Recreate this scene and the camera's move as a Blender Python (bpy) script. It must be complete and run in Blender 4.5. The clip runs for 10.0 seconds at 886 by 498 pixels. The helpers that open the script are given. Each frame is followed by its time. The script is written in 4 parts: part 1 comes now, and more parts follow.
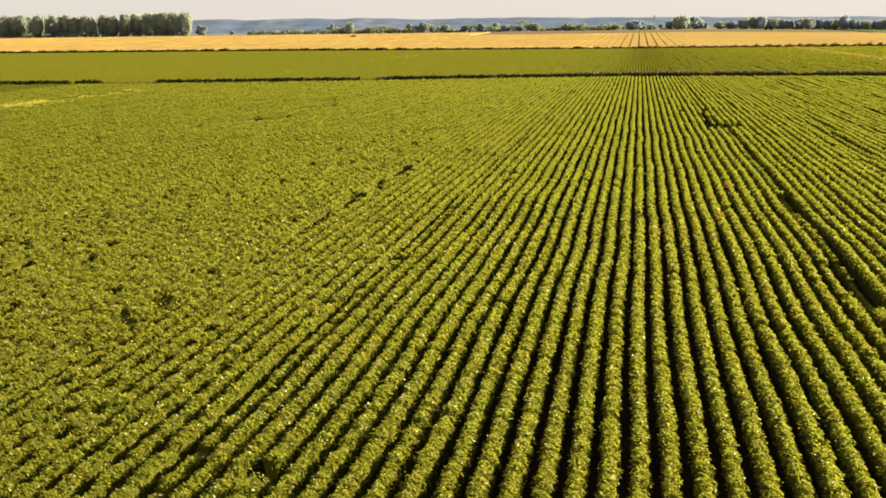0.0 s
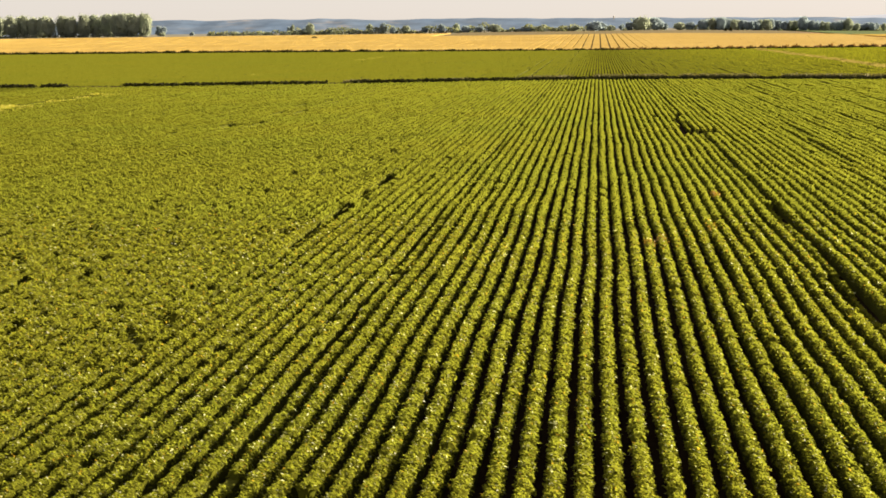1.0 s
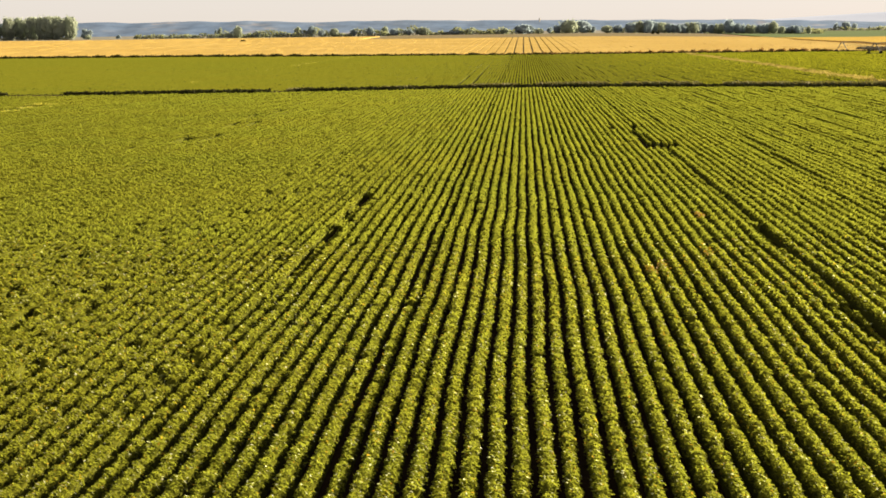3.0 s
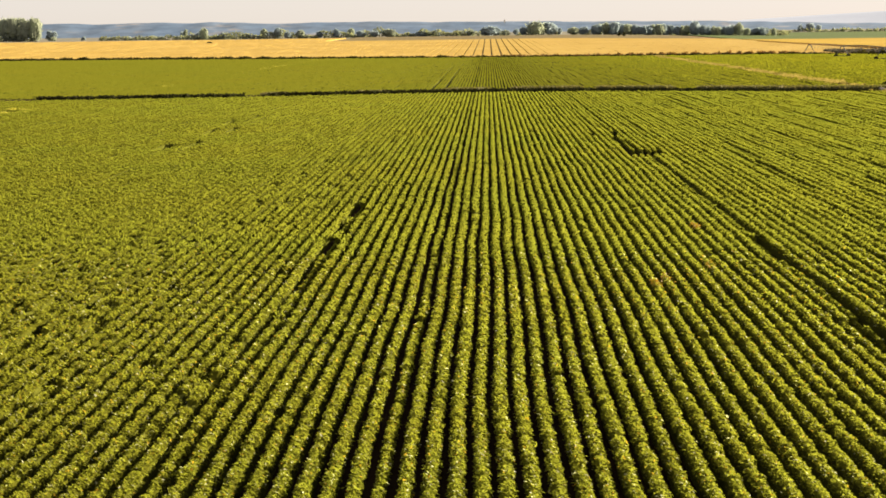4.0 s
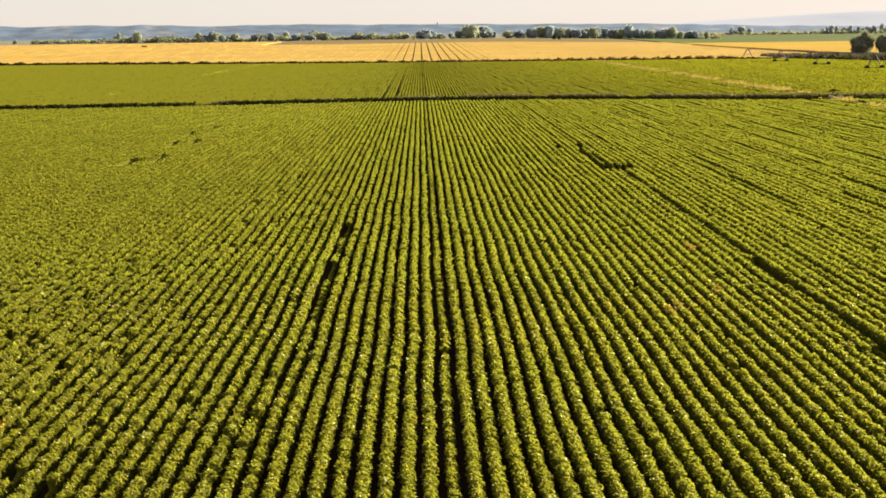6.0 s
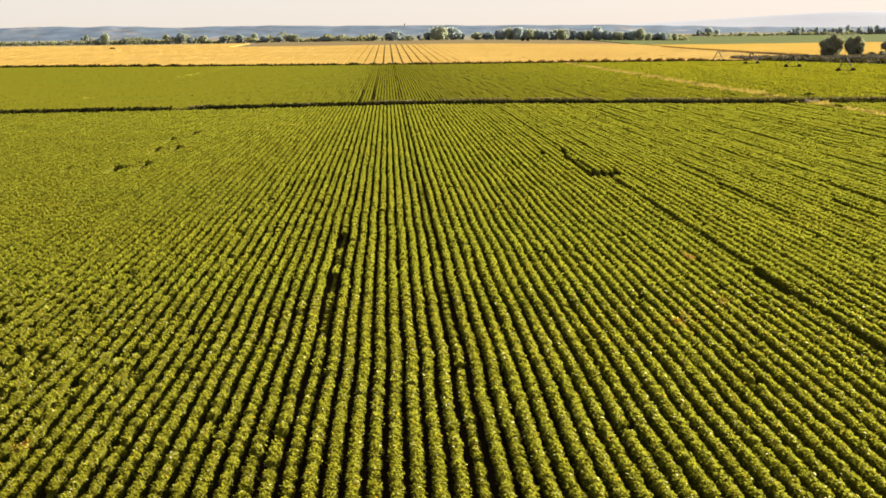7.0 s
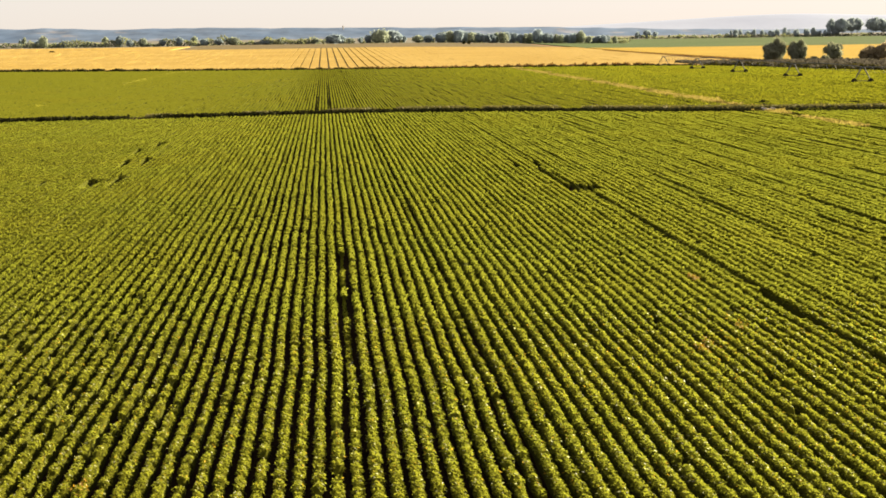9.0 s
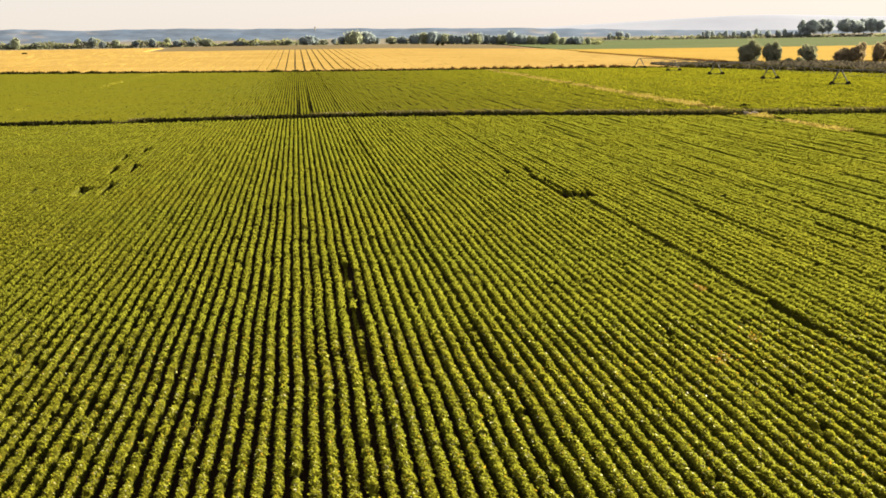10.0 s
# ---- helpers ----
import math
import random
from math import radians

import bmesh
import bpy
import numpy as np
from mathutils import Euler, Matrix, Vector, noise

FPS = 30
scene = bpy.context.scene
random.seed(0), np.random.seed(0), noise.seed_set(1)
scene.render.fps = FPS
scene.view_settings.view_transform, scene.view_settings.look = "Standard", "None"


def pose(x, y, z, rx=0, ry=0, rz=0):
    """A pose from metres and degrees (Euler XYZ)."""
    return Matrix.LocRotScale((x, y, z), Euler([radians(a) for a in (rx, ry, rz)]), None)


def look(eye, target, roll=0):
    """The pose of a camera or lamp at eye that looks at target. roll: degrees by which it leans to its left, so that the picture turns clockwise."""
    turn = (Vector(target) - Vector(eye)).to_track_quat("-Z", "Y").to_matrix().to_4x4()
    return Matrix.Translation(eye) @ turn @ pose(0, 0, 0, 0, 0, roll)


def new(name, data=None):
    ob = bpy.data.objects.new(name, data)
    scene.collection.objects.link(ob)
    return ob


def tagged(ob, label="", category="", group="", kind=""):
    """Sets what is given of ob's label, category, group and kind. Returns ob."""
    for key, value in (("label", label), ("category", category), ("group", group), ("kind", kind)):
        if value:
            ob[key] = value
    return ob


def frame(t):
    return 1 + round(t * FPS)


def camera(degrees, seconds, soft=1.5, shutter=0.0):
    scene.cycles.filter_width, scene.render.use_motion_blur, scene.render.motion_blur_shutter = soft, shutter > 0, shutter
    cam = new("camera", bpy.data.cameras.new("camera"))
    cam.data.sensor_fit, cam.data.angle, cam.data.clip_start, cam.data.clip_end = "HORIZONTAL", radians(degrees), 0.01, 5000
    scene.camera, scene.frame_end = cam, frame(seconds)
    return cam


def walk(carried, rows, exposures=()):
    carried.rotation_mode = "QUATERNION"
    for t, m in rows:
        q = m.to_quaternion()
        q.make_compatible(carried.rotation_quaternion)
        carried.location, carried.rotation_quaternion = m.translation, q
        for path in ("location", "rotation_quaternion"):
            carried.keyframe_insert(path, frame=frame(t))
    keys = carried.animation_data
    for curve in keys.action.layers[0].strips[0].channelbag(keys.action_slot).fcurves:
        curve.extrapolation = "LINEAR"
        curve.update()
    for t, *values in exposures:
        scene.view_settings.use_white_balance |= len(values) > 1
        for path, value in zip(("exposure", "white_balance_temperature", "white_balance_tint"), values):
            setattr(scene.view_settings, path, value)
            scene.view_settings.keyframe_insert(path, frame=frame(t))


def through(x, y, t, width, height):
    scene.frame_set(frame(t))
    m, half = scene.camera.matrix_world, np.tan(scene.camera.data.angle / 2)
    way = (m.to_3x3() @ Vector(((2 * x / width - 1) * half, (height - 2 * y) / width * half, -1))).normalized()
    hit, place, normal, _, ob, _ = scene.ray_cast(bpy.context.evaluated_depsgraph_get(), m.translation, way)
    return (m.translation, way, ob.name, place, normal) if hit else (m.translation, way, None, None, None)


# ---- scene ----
cam = camera(28.55, 10.0, 1.7)
PATH = [
    (0, look((0.025, 3.933, 7.421), (-11.210, 102.512, -5.074), -0.749)),
    (0.5, look((-0.571, 3.964, 7.623), (-10.634, 102.669, -4.874), -0.752)),
    (1, look((-1.186, 3.994, 7.834), (-10.121, 102.807, -4.660), -0.755)),
    (1.5, look((-1.818, 4.022, 8.051), (-9.659, 102.929, -4.434), -0.758)),
    (2, look((-2.463, 4.050, 8.273), (-9.241, 103.038, -4.200), -0.761)),
    (2.5, look((-3.120, 4.079, 8.498), (-8.859, 103.133, -3.960), -0.764)),
    (3, look((-3.787, 4.107, 8.725), (-8.508, 103.218, -3.716), -0.766)),
    (3.5, look((-4.463, 4.136, 8.953), (-8.181, 103.292, -3.469), -0.769)),
    (4, look((-5.146, 4.166, 9.181), (-7.874, 103.357, -3.221), -0.772)),
    (4.5, look((-5.837, 4.197, 9.409), (-7.586, 103.412, -2.973), -0.775)),
    (5, look((-6.534, 4.229, 9.636), (-7.313, 103.459, -2.726), -0.778)),
    (5.5, look((-7.237, 4.261, 9.862), (-7.055, 103.496, -2.480), -0.781)),
    (6, look((-7.947, 4.294, 10.087), (-6.813, 103.525, -2.235), -0.784)),
    (6.5, look((-8.664, 4.327, 10.313), (-6.587, 103.546, -1.990), -0.787)),
    (7, look((-9.388, 4.361, 10.539), (-6.381, 103.558, -1.747), -0.790)),
    (7.5, look((-10.122, 4.394, 10.767), (-6.197, 103.561, -1.502), -0.793)),
    (8, look((-10.867, 4.426, 10.999), (-6.041, 103.555, -1.256), -0.795)),
    (8.5, look((-11.623, 4.457, 11.235), (-5.918, 103.541, -1.007), -0.798)),
    (9, look((-12.394, 4.486, 11.478), (-5.836, 103.519, -0.752), -0.801)),
    (9.5, look((-13.182, 4.513, 11.730), (-5.802, 103.489, -0.490), -0.804)),
    (10, look((-13.989, 4.536, 11.992), (-5.825, 103.451, -0.219), -0.807)),
]

walk(cam, PATH, [(0.0, 2.43), (5.0, 2.51), (10.0, 2.57)])

# ---------------------------------------------------------------- sky and sun
SUN_AZIMUTH, SUN_HEIGHT = 60.0, 18.0      # degrees clockwise from the row direction (+y), and above the horizon
world = bpy.data.worlds.new("sky")
scene.world = world
world.use_nodes = True
wt = world.node_tree
sky = wt.nodes.new("ShaderNodeTexSky")
sky.sky_type = 'NISHITA'
sky.sun_disc = False
sky.sun_elevation, sky.sun_rotation = radians(SUN_HEIGHT), radians(SUN_AZIMUTH)
sky.air_density, sky.dust_density, sky.ozone_density = 0.8, 0.6, 2.6
tint = wt.nodes.new("ShaderNodeMix")
tint.data_type, tint.blend_type = 'RGBA', 'MULTIPLY'
tint.inputs[0].default_value, tint.inputs[7].default_value = 1.0, (1.08, 0.94, 1.05, 1)
wt.links.new(sky.outputs[0], tint.inputs[6])
haze = wt.nodes.new("ShaderNodeMix")      # even evening haze over the clear sky
haze.data_type = 'RGBA'
haze.inputs[0].default_value, haze.inputs[7].default_value = 0.78, (5.5, 5.0, 4.45, 1)
wt.links.new(tint.outputs[2], haze.inputs[6])
wt.links.new(haze.outputs[2], wt.nodes["Background"].inputs[0])
wt.nodes["Background"].inputs[1].default_value = 0.029
sun = new("sun", bpy.data.lights.new("sun", 'SUN'))
sun.data.energy, sun.data.angle, sun.data.color = 5.0, radians(0.5), (1.0, 0.87, 0.63)
sa, se = radians(SUN_AZIMUTH), radians(SUN_HEIGHT)
sun.matrix_world = look((100 * math.sin(sa) * math.cos(se), 100 * math.cos(sa) * math.cos(se), 100 * math.sin(se)), (0, 0, 0))


# ---------------------------------------------------------------- materials
def ramp(nt, fac, stops):
    r = nt.nodes.new("ShaderNodeValToRGB")
    e = r.color_ramp.elements
    while len(e) < len(stops):
        e.new(0.5)
    for el, (p, c) in zip(e, stops):
        el.position, el.color = p, (*c, 1)
    nt.links.new(fac, r.inputs[0])
    return r.outputs[0]


def noise_out(nt, scale, detail=4, coord=None, rough=0.6):
    n = nt.nodes.new("ShaderNodeTexNoise")
    n.inputs["Scale"].default_value, n.inputs["Detail"].default_value, n.inputs["Roughness"].default_value = scale, detail, rough
    nt.links.new(coord, n.inputs["Vector"])
    return n.outputs["Fac"]


def mixed(nt, fac, a, b, mode='MIX'):
    m = nt.nodes.new("ShaderNodeMix")
    m.data_type, m.blend_type = 'RGBA', mode
    for sock, v in ((m.inputs[0], fac), (m.inputs[6], a), (m.inputs[7], b)):
        if isinstance(v, (int, float)):
            sock.default_value = v
        elif isinstance(v, tuple):
            sock.default_value = (*v, 1)
        else:
            nt.links.new(v, sock)
    return m.outputs[2]


def material(name):
    m = bpy.data.materials.new(name)
    m.use_nodes = True
    nt = m.node_tree
    geo = nt.nodes.new("ShaderNodeNewGeometry")
    return m, nt, nt.nodes["Principled BSDF"], geo


def leaf_material(name, dark, mid, light, patch, through=0.3, rough=0.45, spec=0.4, patch_scale=0.06, pale=None, glow=(1.32, 1.25, 0.55), gloss=0.0):
    """Foliage: each leaf its own tone, with broad patches over the plants, and light that shines through."""
    m, nt, p, geo = material(name)
    tone = ramp(nt, geo.outputs["Random Per Island"], [(0.0, dark), (0.55, mid), (1.0, light)] if pale is None else [(0.022, (0.3, 0.18, 0.02)), (0.028, dark), (0.55, mid), (0.974, light), (0.981, pale)])
    broad = noise_out(nt, patch_scale, 5, geo.outputs["Position"])
    broad = ramp(nt, broad, [(0.35, (0, 0, 0)), (0.7, (1, 1, 1))])
    col = mixed(nt, broad, tone, mixed(nt, 0.55, tone, patch))
    fine = ramp(nt, noise_out(nt, 9.0, 3, geo.outputs["Position"]), [(0.3, (0.72, 0.72, 0.72)), (0.7, (1.15, 1.15, 1.15))])
    col = mixed(nt, 1.0, col, fine, 'MULTIPLY')
    nt.links.new(col, p.inputs["Base Color"])
    p.inputs["Roughness"].default_value = rough
    p.inputs["Specular IOR Level"].default_value = spec
    if gloss:      # some leaves are waxy and catch the sun
        nt.links.new(ramp(nt, geo.outputs["Random Per Island"], [(0.0, (spec,) * 3), (gloss, (spec,) * 3), (gloss + 0.01, (0.25,) * 3)]), p.inputs["Specular IOR Level"])
    t = nt.nodes.new("ShaderNodeBsdfTranslucent")
    nt.links.new(mixed(nt, 1.0, col, glow, 'MULTIPLY'), t.inputs[0])
    mx = nt.nodes.new("ShaderNodeMixShader")
    mx.inputs[0].default_value = through
    nt.links.new(p.outputs[0], mx.inputs[1])
    nt.links.new(t.outputs[0], mx.inputs[2])
    nt.links.new(mx.outputs[0], nt.nodes["Material Output"].inputs[0])
    return m


def ground_material(name, stops, scale=0.3, fine_scale=6.0, rough=0.95, bump=0.3, bump_scale=8.0, mottle=0.3):
    m, nt, p, geo = material(name)
    pos = geo.outputs["Position"]
    col = ramp(nt, noise_out(nt, scale, 6, pos), stops)
    fine = ramp(nt, noise_out(nt, fine_scale, 4, pos), [(0.3, (1 - mottle,) * 3), (0.7, (1 + mottle * 0.6,) * 3)])
    nt.links.new(mixed(nt, 1.0, col, fine, 'MULTIPLY'), p.inputs["Base Color"])
    p.inputs["Roughness"].default_value = rough
    p.inputs["Specular IOR Level"].default_value = 0.02
    b = nt.nodes.new("ShaderNodeBump")
    b.inputs["Strength"].default_value, b.inputs["Distance"].default_value = bump, 0.1
    nt.links.new(noise_out(nt, bump_scale, 5, pos), b.inputs["Height"])
    nt.links.new(b.outputs[0], p.inputs["Normal"])
    return m


def metal_material(name, a, b, metallic=0.8, rough=0.5):
    m, nt, p, geo = material(name)
    nt.links.new(ramp(nt, noise_out(nt, 1.5, 5, geo.outputs["Position"]), [(0.35, a), (0.65, b)]), p.inputs["Base Color"])
    p.inputs["Metallic"].default_value, p.inputs["Roughness"].default_value = metallic, rough
    return m


# The few palest leaves are sun glints painted as leaf colour.
SOY = leaf_material("soybean_leaf", (0.126, 0.133, 0.014), (0.156, 0.162, 0.018), (0.186, 0.19, 0.024), (0.182, 0.165, 0.016), 0.56, 0.5, 0.0, pale=(0.42, 0.41, 0.26), glow=(1.14, 1.2, 0.95), gloss=0.8)
TUFT = leaf_material("soybean_tuft", (0.142, 0.148, 0.014), (0.16, 0.164, 0.016), (0.176, 0.178, 0.018), (0.186, 0.168, 0.015), 0.54, 0.7, 0.0, glow=(1.1, 1.18, 1.2))
# Darker copy of the leaf colour: shade under the top leaves painted in.
CANOPY_SHADED = leaf_material("soybean_canopy_shaded", (0.074, 0.078, 0.009), (0.086, 0.09, 0.01), (0.098, 0.101, 0.012), (0.104, 0.092, 0.01), 0.5, 0.7, 0.0, glow=(1.1, 1.18, 1.2))
SOY_FAR = leaf_material("soybean_plant", (0.136, 0.144, 0.013), (0.151, 0.158, 0.016), (0.166, 0.171, 0.018), (0.17, 0.158, 0.015), 0.5, 0.7, 0.0, glow=(1.22, 1.22, 0.75), patch_scale=0.03)
# Row bodies: lower stems, with the shade inside the row painted in.
STEM_SHADE = ground_material("stems_and_row_shade", [(0.3, (0.045, 0.048, 0.005)), (0.7, (0.066, 0.068, 0.008))], 1.5, 12.0, bump=0.6, bump_scale=30.0)
SOY_ORANGE = leaf_material("yellowed_leaf", (0.2, 0.14, 0.01), (0.29, 0.18, 0.015), (0.34, 0.24, 0.03), (0.28, 0.15, 0.02), 0.3)
# Soil colour taken down to near black to deepen the shade between rows.
SOIL = ground_material("shade_darkened_soil", [(0.3, (0.013, 0.007, 0.003)), (0.7, (0.022, 0.013, 0.006))], 0.5, 7.0)
FAR_LAND = ground_material("far_land", [(0.3, (0.15, 0.125, 0.1)), (0.5, (0.125, 0.12, 0.095)), (0.7, (0.17, 0.145, 0.12))], 0.004, 0.05, bump=0.05)
RIPE = ground_material("ripe_crop", [(0.3, (0.235, 0.152, 0.036)), (0.5, (0.262, 0.175, 0.044)), (0.72, (0.292, 0.203, 0.058))], 0.02, 0.9, bump=0.6, bump_scale=3.0)
RIPE_LATE = ground_material("late_ripe_crop", [(0.3, (0.24, 0.152, 0.02)), (0.5, (0.265, 0.174, 0.026)), (0.72, (0.29, 0.2, 0.036))], 0.02, 0.9, bump=0.6, bump_scale=3.0)
VERGE = leaf_material("verge_weeds", (0.14, 0.082, 0.045), (0.17, 0.102, 0.056), (0.2, 0.125, 0.07), (0.15, 0.105, 0.056), 0.35, 0.8, 0.0, 0.05)
STRAW = leaf_material("dry_grass", (0.2, 0.16, 0.042), (0.255, 0.207, 0.06), (0.32, 0.265, 0.09), (0.2, 0.172, 0.04), 0.4, 0.8, 0.0, glow=(1.1, 1.05, 0.85))
WEEDS = leaf_material("ditch_weeds", (0.034, 0.034, 0.014), (0.046, 0.044, 0.018), (0.064, 0.058, 0.026), (0.05, 0.042, 0.022), 0.15, 0.8, 0.0, 0.2)
# On the ditch bank this dark colour paints in shade; shrubs use it too.
DITCH_SHADE_AND_SHRUB = leaf_material("ditch_shade_and_shrub_leaf", (0.018, 0.02, 0.008), (0.026, 0.028, 0.011), (0.04, 0.04, 0.018), (0.026, 0.024, 0.012), 0.12, 0.8, 0.0, 0.2)
BANK_GRASS = leaf_material("bank_grass", (0.09, 0.09, 0.035), (0.14, 0.13, 0.06), (0.2, 0.17, 0.09), (0.1, 0.1, 0.035), 0.2, 0.8, 0.03, 0.15)
PALE_WEED = leaf_material("pale_weed", (0.22, 0.22, 0.04), (0.3, 0.28, 0.06), (0.38, 0.34, 0.1), (0.25, 0.25, 0.05), 0.4, 0.8, 0.03)
SCRUB = leaf_material("dry_scrub", (0.05, 0.045, 0.036), (0.063, 0.056, 0.045), (0.08, 0.071, 0.056), (0.058, 0.059, 0.042), 0.35, 0.8, 0.0, 0.06, glow=(1.1, 1.06, 1.0))
# Next three leaf colours are lightened and greyed to paint in distance haze.
HAZED_TREE_LEAF = leaf_material("hazed_tree_leaf", (0.235, 0.285, 0.32), (0.255, 0.302, 0.33), (0.275, 0.318, 0.33), (0.26, 0.297, 0.3), 0.58, 0.7, 0.0, 0.02, glow=(1.05, 1.08, 1.05))
HAZED_POPLAR_LEAF = leaf_material("hazed_poplar_leaf", (0.26, 0.29, 0.24), (0.29, 0.32, 0.25), (0.32, 0.345, 0.25), (0.3, 0.305, 0.22), 0.58, 0.7, 0.0, 0.02, glow=(1.05, 1.08, 1.0))
HAZED_HEDGE_LEAF = leaf_material("hazed_hedge_leaf", (0.15, 0.172, 0.17), (0.17, 0.19, 0.18), (0.19, 0.21, 0.195), (0.175, 0.185, 0.16), 0.5, 0.7, 0.0, 0.02)
BUSH_LEAF = leaf_material("bush_leaf", (0.18, 0.197, 0.15), (0.21, 0.223, 0.165), (0.235, 0.245, 0.17), (0.225, 0.215, 0.155), 0.55, 0.7, 0.0, 0.1, glow=(1.1, 1.1, 0.9))
RUSSET_LEAF = leaf_material("russet_leaf", (0.225, 0.187, 0.125), (0.255, 0.21, 0.138), (0.28, 0.23, 0.15), (0.245, 0.212, 0.13), 0.55, 0.7, 0.0, 0.05, glow=(1.1, 1.08, 1.0))
# Palest and bluest: haze over the plain is painted into this colour.
HAZED_PLAIN_LEAF = leaf_material("hazed_plain_tree_leaf", (0.27, 0.315, 0.35), (0.295, 0.34, 0.365), (0.32, 0.36, 0.37), (0.3, 0.335, 0.33), 0.5, 0.7, 0.0, 0.02, glow=(1.05, 1.08, 1.05))
BARK = ground_material("bark", [(0.3, (0.1, 0.08, 0.06)), (0.7, (0.17, 0.14, 0.11))], 0.8, 5.0)
GREEN_FIELD = ground_material("green_crop", [(0.3, (0.055, 0.075, 0.026)), (0.7, (0.072, 0.092, 0.034))], 0.01, 0.4, bump=0.3, bump_scale=1.0)
TRACK_DIRT = ground_material("track_dirt", [(0.3, (0.17, 0.1, 0.055)), (0.7, (0.25, 0.15, 0.085))], 0.05, 0.8)
STUBBLE = ground_material("stubble", [(0.3, (0.1, 0.08, 0.04)), (0.7, (0.13, 0.1, 0.055))], 0.02, 0.6)
# Both hill colours have the blue of distance haze painted in.
HAZED_HILL = ground_material("hazed_hill", [(0.35, (0.075, 0.108, 0.17)), (0.58, (0.095, 0.125, 0.182)), (0.7, (0.19, 0.18, 0.19))], 0.008, 0.022, bump=0.0, mottle=0.3)
HAZED_HILL_FAR = ground_material("hazed_farthest_hill", [(0.3, (0.26, 0.285, 0.37)), (0.7, (0.28, 0.305, 0.385))], 0.004, 0.02, bump=0.0, mottle=0.03)
STEEL = metal_material("galvanised_steel", (0.045, 0.048, 0.052), (0.075, 0.078, 0.085), 0.2, 0.75)
RUST = metal_material("rusted_pipe", (0.22, 0.12, 0.07), (0.33, 0.2, 0.12), 0.3, 0.7)
RUBBER = ground_material("tyre_rubber", [(0.3, (0.018, 0.018, 0.018)), (0.7, (0.03, 0.028, 0.025))], 2.0, 9.0)
CONCRETE = ground_material("culvert_concrete", [(0.3, (0.27, 0.24, 0.2)), (0.7, (0.35, 0.31, 0.26))], 0.8, 6.0)


# ---------------------------------------------------------------- mesh helpers
def mesh_np(name, groups, mat, smooth=False):
    """A mesh from pairs of (points n x 3, faces m x 3 or m x 4)."""
    me = bpy.data.meshes.new(name)
    pts, loops, starts, n0, l0 = [], [], [], 0, 0
    for v, f in groups:
        if not len(f):
            continue
        pts.append(v)
        loops.append((f + n0).ravel())
        starts.append(l0 + np.arange(len(f)) * f.shape[1])
        n0, l0 = n0 + len(v), l0 + f.size
    pts, loops, starts = np.concatenate(pts), np.concatenate(loops), np.concatenate(starts)
    me.vertices.add(len(pts))
    me.vertices.foreach_set("co", pts.astype(np.float32).ravel())
    me.loops.add(len(loops))
    me.loops.foreach_set("vertex_index", loops.astype(np.int32))
    me.polygons.add(len(starts))
    me.polygons.foreach_set("loop_start", starts.astype(np.int32))
    me.polygons.foreach_set("use_smooth", np.full(len(starts), smooth))
    me.materials.append(mat)
    me.update(calc_edges=True)
    return me


def part(name, bm, mat, parent, label=""):
    me = bpy.data.meshes.new(name)
    bm.to_mesh(me)
    bm.free()
    me.materials.append(mat)
    ob = new(name, me)
    ob.parent = parent
    return tagged(ob, label)


def part_np(name, groups, mat, parent, label="", smooth=False):
    ob = new(name, mesh_np(name, groups, mat, smooth))
    ob.parent = parent
    return tagged(ob, label)


def tube(bm, a, b, r0, r1=None, sides=6):
    """A tapered rod from a to b."""
    a, b = Vector(a), Vector(b)
    q = (b - a).to_track_quat("Z", "Y")
    r1 = r0 if r1 is None else r1
    rings = []
    for c, r in ((a, r0), (b, r1)):
        rings.append([bm.verts.new(c + q @ Vector((r * math.cos(6.2832 * k / sides), r * math.sin(6.2832 * k / sides), 0))) for k in range(sides)])
    for k in range(sides):
        bm.faces.new((rings[0][k], rings[0][(k + 1) % sides], rings[1][(k + 1) % sides], rings[1][k]))
    bm.faces.new(rings[0][::-1])
    bm.faces.new(rings[1])


def leaves(rng, centre, normal, size, quads=True, along=False):
    """Small leaves: folded diamonds, or triangles, at the centres, facing the normals."""
    n = len(centre)
    normal = normal / np.linalg.norm(normal, axis=1, keepdims=True)
    if along:      # tufts stretched along the row
        a = rng.normal(size=(n, 3)) * 0.07 + np.where(rng.random((n, 1)) < 0.5, 1.0, -1.0) * np.array((0.0, 1.0, 0.0))
        a -= normal * (a * normal).sum(1, keepdims=True)
    else:
        a = np.cross(normal, rng.normal(size=(n, 3)))
    a /= np.linalg.norm(a, axis=1, keepdims=True) + 1e-9
    b = np.cross(normal, a)
    s = np.broadcast_to(size, (n,))[:, None]
    if quads:
        lift = normal * s * rng.uniform(0.04, 0.2, (n, 1))
        v = np.stack([centre - a * s * 0.55, centre + b * s * 0.33 + lift, centre + a * s * 0.68, centre - b * s * 0.33 + lift], 1)
        return v.reshape(-1, 3), np.arange(4 * n).reshape(-1, 4)
    if along:
        v = np.stack([centre - a * s * 1.3 - b * s * 0.22, centre - a * s * 1.3 + b * s * 0.22, centre + a * s * 2.0], 1)
        return v.reshape(-1, 3), np.arange(3 * n).reshape(-1, 3)
    v = np.stack([centre - a * s * 0.5 - b * s * 0.35, centre + a * s * 0.55 - b * s * 0.2, centre + b * s * 0.5], 1)
    return v.reshape(-1, 3), np.arange(3 * n).reshape(-1, 3)


# ---------------------------------------------------------------- lie of the land
def smooth01(v):
    v = np.clip(v, 0, 1)
    return v * v * (3 - 2 * v)


